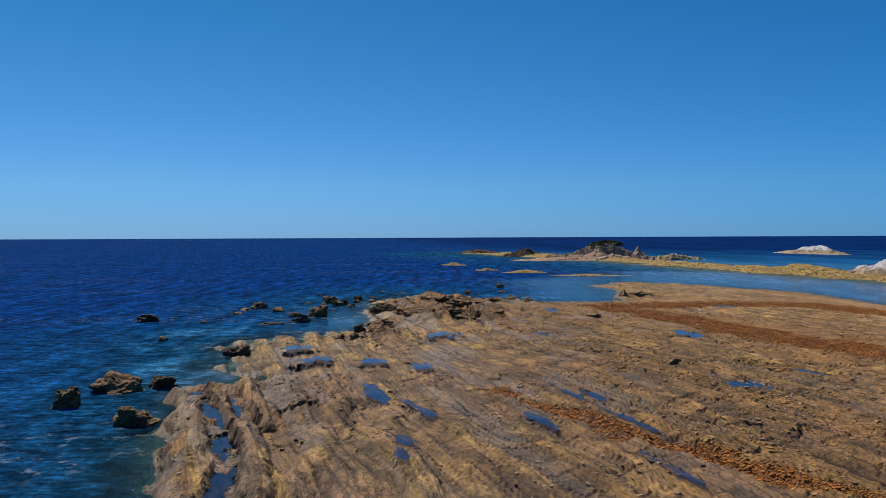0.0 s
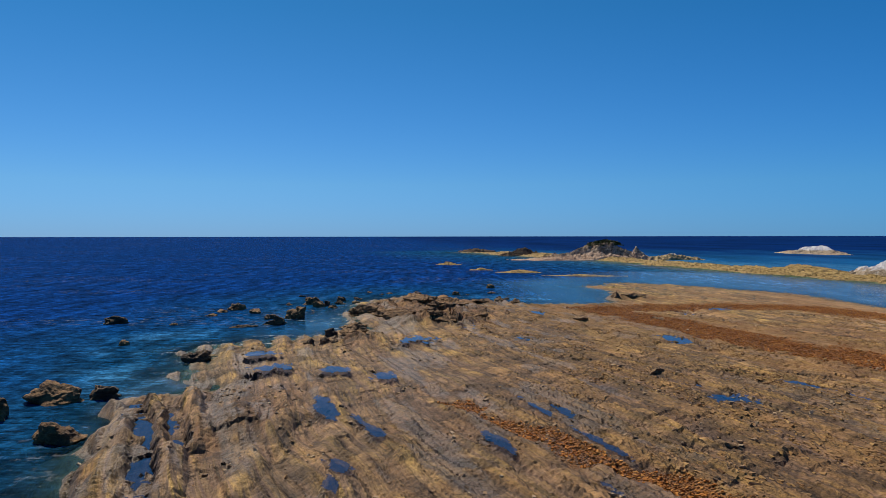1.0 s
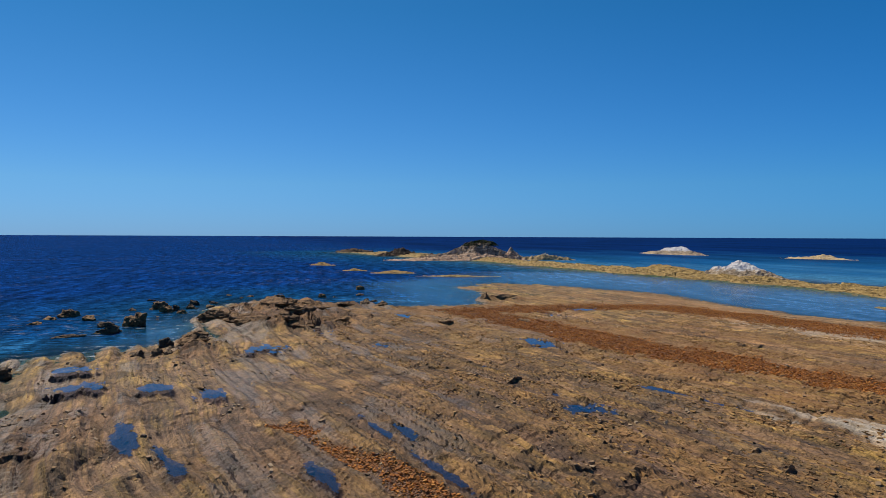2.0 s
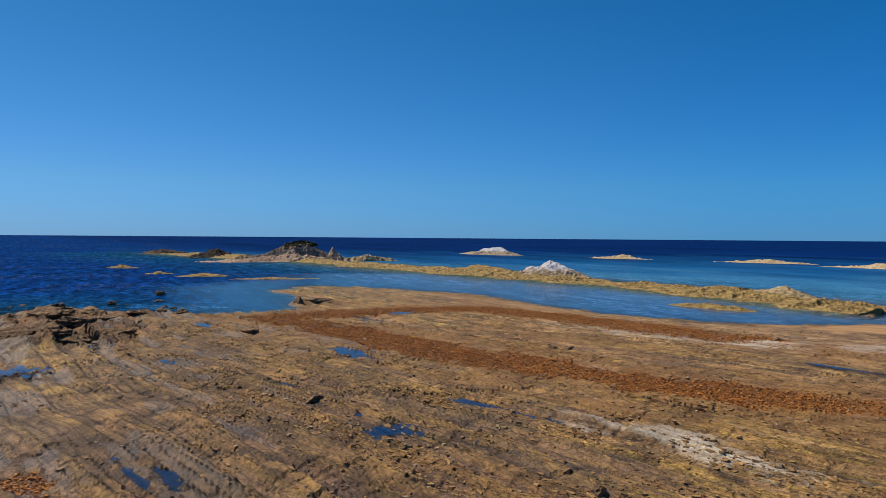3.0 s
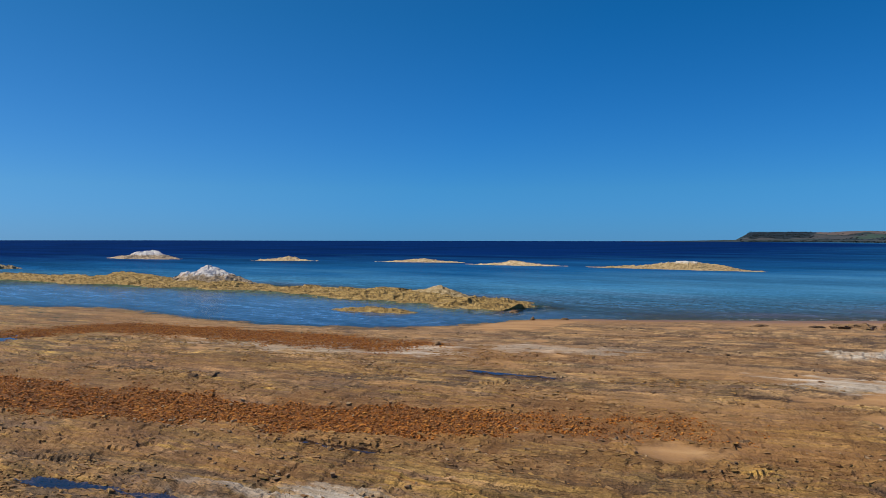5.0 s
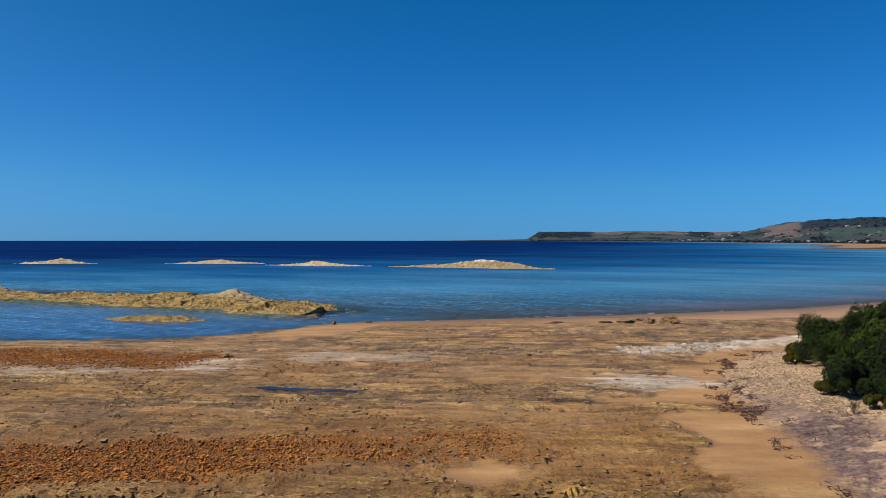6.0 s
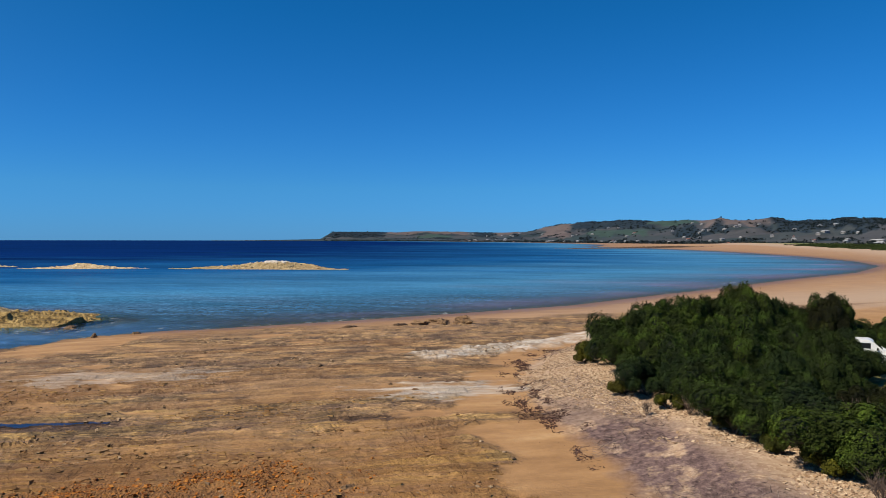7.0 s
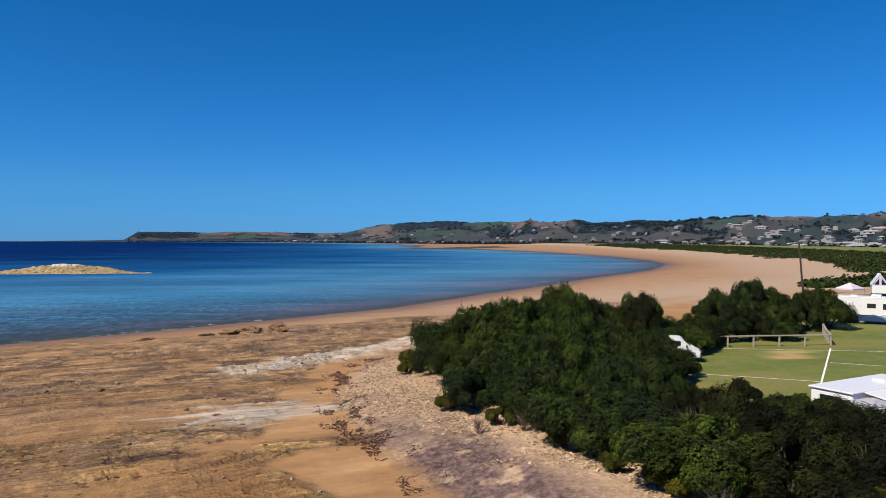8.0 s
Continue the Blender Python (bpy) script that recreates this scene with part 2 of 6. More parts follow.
    for cx, cy, sx, sy, up in ((-2.5, 108, 6.5, 6.0, 1.7), (1.5, 91, 6.0, 1.8, 0.9), (1.0, 98, 6.5, 6.0, 0.9), (-6.5, 77, 3.2, 4.2, 0.8), (10, 118, 6, 2.2, 0.7), (-1, 122, 5, 4, 1.0), (5, 99, 5, 5, 0.5),
                               (34.6, 126, 4.6, 1.5, 0.9), (-15, 96, 3.5, 3.5, 0.9), (-20.5, 107, 3.5, 1.6, 0.6), (-16.5, 51, 3.5, 1.0, 0.4), (-8.8, 43.5, 2.4, 3.6, 0.75)):
        lump = lump + up * np.exp(-((x - cx) / sx) ** 2 - ((y - cy) / sy) ** 2)
    z = z + np.where(near, lump * (0.85 + 0.24 * fbm(x / 3.6, y / 4.2, 33, 3) + 0.30 * blocks(x / 3.0, y / 3.4, 86) + 0.10 * blocks(x / 1.3, y / 1.9, 87)), 0)
    # the berm, the lawn behind it, and dunes further along
    z = z + ease(0, 6, e) * (0.95 + 0.12 * fbm(x / 3, y / 3, 34, 3) * ease(14, 8, e)) - ease(10, 20, e) * 0.75 * ease(130, 100, x) + ease(10, 40, e) * ease(120, 180, x) * 1.2
    ledge, _ = to_line(x, y, PALE_LEDGE)
    ledge = ease(2.7, 1.2, ledge + 0.8 * fbm(x / 1.2, y / 1.2, 36, 4))
    z = z + 0.28 * ledge * (0.8 + 0.5 * blocks(x / 1.1, y / 0.9, 37))
    pale = 0.85 * ledge * (0.55 + 0.45 * ease(-0.3, 0.3, fbm(x / 0.7, y / 0.7, 88, 3)))
    for cx, cy, sx, sy in ((66, 66, 3.0, 4.5), (71.5, 29.6, 2.4, 4.2), (73, 57, 3.0, 9.0), (33, 39, 1.7, 7.0), (60, 76, 3.5, 12.0)):
        du, dv = beds(np.float64(cx), np.float64(cy))
        pale = np.maximum(pale, (0.65 if sy < 8 else 0.42) * ease(1.3, 0.35, np.hypot((u - du) / sx, (v - dv) / sy) + 0.55 * fbm(u / 0.9, v / 3.0, 38, 4) + 0.5 * fbm(u / 0.3, v / 1.4, 39, 2)))
    # loose red rubble in the hollows
    a, _ = to_line(x, y, RUBBLE_LOW)
    b, run = to_line(x, y, RUBBLE_MAIN)
    c, _ = to_line(x, y, RUBBLE_FAR)
    w = 0.7 * fbm(x / 2.2, y / 2.2, 44, 3)
    red = np.maximum(np.maximum(ease(1.05, 0.45, a + 0.65 * w), ease(4.2, 2.6, b + 1.5 * w + 1.6 * ease(50, 82, run)) * ease(86, 60, run + 6 * w)), ease(6.5, 2.5, c + 2 * w) * ease(64, 70, y) * 0.9)
    red = red * (1 - ease(0, 3, e))
    rust = np.maximum(ease(11, 2, b + 4 * w), 0.8 * ease(9, 3, c + 3 * w)) * ease(0.75, 0.35, sandy) + 0.5 * ease(0.1, 0.6, fbm(u / 2.4, v / 14, 45, 3)) * ease(20, 34, x)
    rust = np.clip(rust + 0.7 * ease(104, 118, y) * ease(18, 28, x) * ease(78, 66, x) * ease(-0.4, 0.3, fbm(u / 3, v / 9, 46, 3)), 0, 1)
    z = z - 0.10 * red * rock
    # pools lie in hollows
    wet = ease(0.12, 0.7, fbm(u / 1.5, v / 7.5, 47, 4) + 0.12 * ease(12, 0, x)) * ease(50, 20, x) * 0.85
    wet = np.maximum(wet, ease(2.2, 0.2, d) * (1 - sandy))
    wet = np.maximum(wet, ease(11, 2.0, d) * sandy)
    rag = pool_rag(u, v)
    for px, py, hw, hl in POOLS:
        q = pool_reach(u, v, rag, px, py, hw, hl)
        hole = ease(1.3, 0.9, q)
        level = np.clip(1.89 - 0.00304 * px - 0.01274 * py, 0.12, 2.2) - 0.15
        z = z * (1 - hole) + (level - 0.09 + 0.35 * np.clip(z - level, -0.5, 0.5)) * hole
        wet = np.maximum(wet, ease(1.7, 1.1, q) * 0.8)
    e = e - (e + 3) * np.maximum(ease(128, 138, x), ease(85, 90, x + y) * ease(97, 102, x)) * ease(70, 40, e) * (e > -3)
    back = ease(-45, -10, e) * ease(1, -1, e) * ease(110, 160, x)
    wet = np.where(x > 130, np.maximum(wet, ease(10 + 0.10 * np.maximum(x - 130, 0), 3, d + 5 * fbm(x / 40, y / 40, 97, 2)) * sandy * 0.46), wet)
    return dict(z=z, d=d, e=e, rust=rust, back=back, u=u, v=v, sand=sand, red=red, pale=pale, wet=np.clip(wet, 0, 1), rock=rock, dry=ease(0.3, 0.7, into(x, y, [(86.6, -12), (86.4, -15.9), (81.6, -12.6), (82.3, -10)]) + 0.3 + 0.2 * fbm(x, y, 99, 3)) * 0.7, open=ease(104, 122, x + 0.3 * (y - 40)) * (0.75 + 0.25 * fbm(x / 20, y / 9, 98, 3)), weed=ease(0.22, -0.15, z) * (1 - 0.8 * bay), tone=tone, rise=np.clip(0.5 + 0.45 * rise, 0, 1), crag=np.clip(lump * 1.3 + 0 * z, 0, 1))


def axis(lo, hi, step, grow, far_lo, far_hi, slow=1.0, slow_to=0.0):
    mid = np.arange(lo, hi + step / 2, step)
    out = []
    for sign, edge, far in ((-1, mid[0], far_lo), (1, mid[-1], far_hi)):
        side, at, s = [], edge, step
        while abs(far - at) > s * 1.5:
            s *= slow if sign > 0 and abs(at - edge) < slow_to else grow
            at += sign * s
            side.append(at)
        out.append(side[:-1] + [far])
    return np.array(out[0][::-1] + list(mid) + out[1])


def sheet_mesh(name, X, Y, Z, values, flat=None):
    """A grid of points as one mesh, with named values on its points."""
    ny, nx = X.shape
    me = bpy.data.meshes.new(name)
    co = np.stack([X, Y, Z], -1).reshape(-1, 3).astype(np.float32)
    k = (np.arange(ny - 1)[:, None] * nx + np.arange(nx - 1)[None]).ravel()
    quads = np.stack([k, k + 1, k + 1 + nx, k + nx], -1).astype(np.int32)
    fill_mesh(me, co, quads, True if flat is None else ~flat.ravel())
    for key, val in values.items():
        me.attributes.new(key, "FLOAT", "POINT").data.foreach_set("value", np.ascontiguousarray(val, np.float32).ravel())
    return me


def fill_mesh(me, co, faces, smooth=True):
    n, k = faces.shape
    me.vertices.add(len(co))
    me.vertices.foreach_set("co", np.ascontiguousarray(co, np.float32).ravel())
    me.loops.add(n * k)
    me.loops.foreach_set("vertex_index", np.ascontiguousarray(faces, np.int32).ravel())
    me.polygons.add(n)
    me.polygons.foreach_set("loop_start", np.arange(0, n * k, k, dtype=np.int32))
    me.polygons.foreach_set("use_smooth", np.broadcast_to(smooth, n).copy())
    me.update(calc_edges=True)
    me.validate()


# ---- materials ----
class Mat:
    """A small builder of node materials."""

    def __init__(self, name):
        self.m = bpy.data.materials.new(name)
        self.m.use_nodes = True
        self.t = self.m.node_tree
        self.bsdf = self.t.nodes["Principled BSDF"]
        self.out = self.t.nodes["Material Output"]

    def node(self, kind, **sets):
        n = self.t.nodes.new(kind)
        if "attribute_name" in sets:
            n.attribute_name = sets["attribute_name"]
        if "operation" in sets:
            n.operation = sets["operation"]
        if "use_clamp" in sets:
            n.use_clamp = sets["use_clamp"]
        if "blend_type" in sets:
            n.data_type, n.blend_type = "RGBA", sets["blend_type"]
        return n

    def put(self, socket, val):
        if hasattr(val, "is_output"):
            self.t.links.new(val, socket)
        elif isinstance(val, tuple) and len(val) == 3 and socket.type == "RGBA":
            socket.default_value = (*val, 1)
        else:
            socket.default_value = val

    def attr(self, name):
        return self.node("ShaderNodeAttribute", attribute_name=name).outputs["Fac"]

    def math(self, op, a, b=0.0, clamp=False):
        n = self.node("ShaderNodeMath", operation=op, use_clamp=clamp)
        self.put(n.inputs[0], a)
        self.put(n.inputs[1], b)
        return n.outputs[0]

    def where(self):
        return self.node("ShaderNodeNewGeometry").outputs["Position"]

    def local(self):
        return self.node("ShaderNodeTexCoord").outputs["Object"]

    def vec(self, x, y, z=0.0):
        n = self.node("ShaderNodeCombineXYZ")
        for s, val in zip(n.inputs, (x, y, z)):
            self.put(s, val)
        return n.outputs[0]

    def scaled(self, v, x, y, z):
        n = self.node("ShaderNodeVectorMath", operation="MULTIPLY")
        self.put(n.inputs[0], v)
        n.inputs[1].default_value = (x, y, z)
        return n.outputs[0]

    def noise(self, v, scale, detail=4.0, rough=0.55):
        n = self.node("ShaderNodeTexNoise")
        self.put(n.inputs["Vector"], v)
        n.inputs["Scale"].default_value, n.inputs["Detail"].default_value, n.inputs["Roughness"].default_value = scale, detail, rough
        return n.outputs["Fac"]

    def edges(self, v, scale):
        n = self.node("ShaderNodeTexVoronoi")
        n.feature = "DISTANCE_TO_EDGE"
        self.put(n.inputs["Vector"], v)
        n.inputs["Scale"].default_value = scale
        return n.outputs["Distance"]

    def ramp(self, f, *stops):
        n = self.node("ShaderNodeValToRGB")
        self.put(n.inputs[0], f)
        el = n.color_ramp.elements
        while len(el) < len(stops):
            el.new(0.5)
        for s, (at, c) in zip(el, stops):
            s.position, s.color = at, ((*c, 1) if isinstance(c, tuple) else (c, c, c, 1))
        return n.outputs[0]

    def mix(self, f, a, b, blend="MIX"):
        n = self.node("ShaderNodeMix", blend_type=blend)
        for s, val in zip((n.inputs[0], n.inputs[6], n.inputs[7]), (f, a, b)):
            self.put(s, val)
        return n.outputs[2]

    def bump(self, h, strength, distance, normal=None):
        n = self.node("ShaderNodeBump")
        self.put(n.inputs["Height"], h)
        n.inputs["Strength"].default_value, n.inputs["Distance"].default_value = strength, distance
        if normal is not None:
            self.put(n.inputs["Normal"], normal)
        return n.outputs[0]

    def done(self, colour, rough=0.8, normal=None, **more):
        self.put(self.bsdf.inputs["Base Color"], colour)
        self.put(self.bsdf.inputs["Roughness"], rough)
        if normal is not None:
            self.put(self.bsdf.inputs["Normal"], normal)
        for key, val in more.items():
            self.put(self.bsdf.inputs[key.replace("_", " ")], val)
        return self.m


def ground_material():
    m = Mat("shore ground")
    p, u, v = m.where(), m.attr("u"), m.attr("v")
    bed = m.vec(u, m.math("MULTIPLY", v, 0.05))
    wide = m.noise(bed, 0.40, 4.0, 0.65)
    thin = m.noise(m.vec(u, m.math("MULTIPLY", v, 0.07)), 2.4, 5.0, 0.7)
    blot = m.noise(m.vec(u, m.math("MULTIPLY", v, 0.4)), 0.35, 5.0, 0.65)
    grit = m.noise(p, 5.0, 6.0, 0.7)
    beds_c = m.ramp(wide, (0.27, (0.10, 0.060, 0.034)), (0.35, (0.30, 0.205, 0.062)), (0.405, (0.20, 0.165, 0.09)), (0.445, (0.39, 0.275, 0.088)), (0.485, (0.165, 0.120, 0.108)),
                    (0.525, (0.34, 0.225, 0.14)), (0.565, (0.34, 0.24, 0.076)), (0.61, (0.19, 0.10, 0.042)), (0.66, (0.22, 0.185, 0.12)), (0.73, (0.14, 0.10, 0.075)))
    thin_c = m.ramp(thin, (0.30, (0.085, 0.052, 0.028)), (0.42, (0.24, 0.155, 0.062)), (0.52, (0.37, 0.25, 0.095)), (0.60, (0.22, 0.155, 0.10)), (0.70, (0.13, 0.09, 0.062)))
    c = m.mix(0.36, beds_c, thin_c)
    tract = m.noise(m.scaled(p, 1.0, 0.8, 1.0), 0.055, 4.0, 0.6)
    c = m.mix(m.ramp(tract, (0.36, 0.6), (0.46, 0.0)), c, m.mix(thin, (0.13, 0.068, 0.035), (0.29, 0.165, 0.085)))
    c = m.mix(m.ramp(tract, (0.52, 0.0), (0.62, 0.55)), c, m.mix(thin, (0.19, 0.135, 0.048), (0.39, 0.285, 0.11)))
    crest = m.ramp(m.math("ADD", m.attr("rise"), m.math("MULTIPLY", m.math("SUBTRACT", thin, 0.5), 0.4)), (0.60, 0.0), (0.90, 0.32))
    c = m.mix(crest, c, m.mix(thin, (0.22, 0.14, 0.04), (0.44, 0.30, 0.10)))
    place = m.node("ShaderNodeSeparateXYZ")
    m.put(place.inputs[0], p)
    east = m.ramp(m.math("ADD", m.math("MULTIPLY", place.outputs[0], 0.01), m.math("MULTIPLY", m.math("SUBTRACT", wide, 0.5), 0.25)), (0.48, 0.0), (0.70, 0.82))
    c = m.mix(east, c, m.ramp(m.mix(0.5, thin, blot), (0.34, (0.125, 0.084, 0.055)), (0.43, (0.25, 0.168, 0.098)), (0.50, (0.31, 0.225, 0.142)), (0.56, (0.24, 0.182, 0.14)), (0.64, (0.37, 0.30, 0.22))))
    rusty = m.ramp(m.math("ADD", m.math("MULTIPLY", place.outputs[0], 0.01), m.math("MULTIPLY", m.math("SUBTRACT", blot, 0.5), 0.30)), (0.0, 0.0), (0.06, 0.62), (0.20, 0.62), (0.32, 0.0))
    c = m.mix(rusty, c, m.mix(thin, (0.080, 0.045, 0.022), (0.235, 0.142, 0.064)))
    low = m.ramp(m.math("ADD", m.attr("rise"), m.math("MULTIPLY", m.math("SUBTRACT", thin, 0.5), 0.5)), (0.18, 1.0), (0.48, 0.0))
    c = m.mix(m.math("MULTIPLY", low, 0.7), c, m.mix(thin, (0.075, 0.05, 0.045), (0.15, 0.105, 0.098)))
    c = m.mix(m.ramp(blot, (0.50, 0.0), (0.64, 0.7)), c, m.mix(thin, (0.08, 0.045, 0.026), (0.19, 0.115, 0.06)))
    c = m.mix(m.math("MULTIPLY", m.attr("crag"), 0.8), c, m.mix(thin, (0.06, 0.032, 0.018), (0.20, 0.10, 0.045)))
    c = m.mix(0.8, c, m.ramp(grit, (0.28, 0.32), (0.42, 0.85), (0.55, 1.08), (0.72, 1.6)), "MULTIPLY")
    jog = m.math("MULTIPLY", m.math("SUBTRACT", m.noise(p, 1.3, 4.0, 0.7), 0.5), 1.1)
    block = m.edges(m.vec(m.math("ADD", m.math("MULTIPLY", u, 1.7), jog), m.math("ADD", m.math("MULTIPLY", v, 0.24), jog)), 1.0)
    chip = m.edges(m.vec(m.math("ADD", m.math("MULTIPLY", u, 1.5), m.math("MULTIPLY", jog, 1.5)), m.math("MULTIPLY", v, 0.4)), 2.8)
    dark = m.math("MULTIPLY", m.ramp(block, (0.0, 0.25), (0.04, 0.8), (0.09, 1.0)), m.ramp(chip, (0.0, 0.5), (0.05, 0.9), (0.10, 1.0)))
    c = m.mix(1.0, c, m.ramp(m.attr("tone"), (0.15, (0.50, 0.46, 0.44)), (0.5, (0.99, 0.91, 0.80)), (0.85, (1.55, 1.42, 1.18))), "MULTIPLY")
    seam = m.noise(m.vec(u, m.math("MULTIPLY", v, 0.035)), 3.4, 4.0, 0.75)
    c = m.mix(0.85, c, m.ramp(seam, (0.33, 0.28), (0.42, 0.75), (0.48, 1.1), (0.52, 0.8), (0.58, 1.3), (0.68, 0.7)), "MULTIPLY")
    hue = m.node("ShaderNodeHueSaturation")
    hue.inputs["Saturation"].default_value = 1.04
    m.put(hue.inputs["Color"], c)
    c = hue.outputs[0]
    worn = m.ramp(m.noise(p, 0.22, 4.0, 0.6), (0.36, 0.3), (0.58, 0.9))
    c = m.mix(worn, c, dark, "MULTIPLY")
    c = m.mix(m.math("MULTIPLY", m.attr("rust"), 0.68), c, m.mix(thin, (0.105, 0.046, 0.017), (0.31, 0.155, 0.048)))
    # rubble, sand, pale rock
    chips = m.node("ShaderNodeTexVoronoi")
    m.put(chips.inputs["Vector"], p)
    chips.inputs["Scale"].default_value = 9.0
    red_c = m.mix(chips.outputs["Color"], (0.11, 0.042, 0.011), (0.31, 0.118, 0.021))
    c = m.mix(m.math("MULTIPLY", m.attr("red"), 0.9), c, red_c)
    pale_c = m.ramp(m.noise(bed, 3.0, 5.0, 0.7), (0.3, (0.24, 0.19, 0.14)), (0.5, (0.44, 0.40, 0.34)), (0.72, (0.74, 0.74, 0.74)))
    sand_c = m.ramp(m.noise(m.vec(u, m.math("MULTIPLY", v, 0.25)), 0.5, 5.0, 0.6), (0.3, (0.23, 0.125, 0.052)), (0.55, (0.33, 0.19, 0.082)), (0.75, (0.43, 0.275, 0.132)))
    sand_c = m.mix(0.3, sand_c, m.ramp(m.noise(p, 2.0, 6.0, 0.7), (0.3, 0.6), (0.7, 1.3)), "MULTIPLY")
    sand_c = m.mix(m.math("MULTIPLY", m.attr("open"), 0.5), sand_c, (0.32, 0.205, 0.13))
    sand_c = m.mix(m.math("MULTIPLY", m.attr("back"), 0.7), sand_c, (0.38, 0.29, 0.21))
    sand_edge = m.math("ADD", m.attr("sand"), m.math("MULTIPLY", m.math("SUBTRACT", grit, 0.5), 0.8))
    c = m.mix(m.ramp(sand_edge, (0.22, 0.0), (0.80, 1.0)), c, sand_c)
    # the shingle berm and the turf behind
    e = m.attr("e")
    sh = m.node("ShaderNodeTexVoronoi")
    m.put(sh.inputs["Vector"], p)
    sh.inputs["Scale"].default_value = 6.0
    shingle_c = m.mix(sh.outputs["Color"], (0.30, 0.19, 0.11), (0.55, 0.42, 0.29))
    litter = m.math("MULTIPLY", m.ramp(m.noise(p, 0.55, 6.0, 0.7), (0.36, 0.2), (0.48, 1.0)), m.ramp(m.math("MULTIPLY", m.attr("e"), 0.1), (0.42, 1.0), (0.60, 0.2)))
    litter = m.math("MULTIPLY", litter, m.ramp(m.math("ADD", m.math("MULTIPLY", place.outputs[0], 0.01), m.math("MULTIPLY", m.math("SUBTRACT", blot, 0.5), 0.12)), (0.60, 1.0), (0.70, 0.25)))
    shingle_c = m.mix(litter, shingle_c, m.ramp(m.noise(p, 3.0, 6.0, 0.75), (0.36, (0.040, 0.024, 0.022)), (0.5, (0.115, 0.074, 0.068)), (0.64, (0.20, 0.14, 0.12))))
    eb = m.math("ADD", e, m.math("MULTIPLY", m.math("SUBTRACT", m.noise(p, 0.4, 4.0), 0.5), 3.0))
    c = m.mix(m.ramp(m.math("MULTIPLY", eb, 0.2), (0.05, 0.0), (0.30, 1.0)), c, shingle_c)
    turf = m.ramp(m.noise(m.scaled(p, 1.0, 0.35, 1.0), 0.12, 5.0, 0.6), (0.32, (0.068, 0.120, 0.014)), (0.5, (0.13, 0.165, 0.028)), (0.68, (0.235, 0.19, 0.064)))
    turf = m.mix(m.ramp(m.noise(p, 0.5, 5.0, 0.7), (0.48, 0.0), (0.62, 0.6)), turf, (0.21, 0.165, 0.062))
    turf = m.mix(0.7, turf, m.ramp(m.noise(p, 6.0, 5.0, 0.8), (0.3, 0.4), (0.7, 1.25)), "MULTIPLY")
    c = m.mix(m.ramp(m.math("MULTIPLY", eb, 0.05), (0.40, 0.0), (0.50, 1.0)), c, turf)
    c = m.mix(m.attr("pale"), c, pale_c)
    c = m.mix(m.attr("dry"), c, (0.42, 0.28, 0.13))
    c = m.mix(m.attr("weed"), c, m.mix(thin, (0.03, 0.028, 0.014), (0.09, 0.075, 0.03)))
    wet = m.attr("wet")
    c = m.mix(m.math("MULTIPLY", wet, 0.75), c, m.mix(1.0, c, (0.46, 0.41, 0.46), "MULTIPLY"))
    rough = m.math("SUBTRACT", 0.86, m.math("MULTIPLY", m.ramp(m.math("ADD", wet, m.math("MULTIPLY", m.math("SUBTRACT", grit, 0.5), 0.6)), (0.50, 0.0), (0.90, 1.0)), 0.34))
    hard = m.math("SUBTRACT", 1.0, m.math("MULTIPLY", m.attr("sand"), 0.85))
    h = m.math("ADD", m.math("ADD", m.math("ADD", m.math("MULTIPLY", thin, 0.8), m.math("MULTIPLY", seam, 0.55)), m.math("MULTIPLY", dark, 0.22)), m.math("ADD", m.math("MULTIPLY", grit, 0.42), m.math("MULTIPLY", m.math("MULTIPLY", chips.outputs["Distance"], m.attr("red")), -1.0)))
    return m.done(c, rough, m.bump(m.math("MULTIPLY", h, hard), 1.0, 0.22), Specular_IOR_Level=0.35)


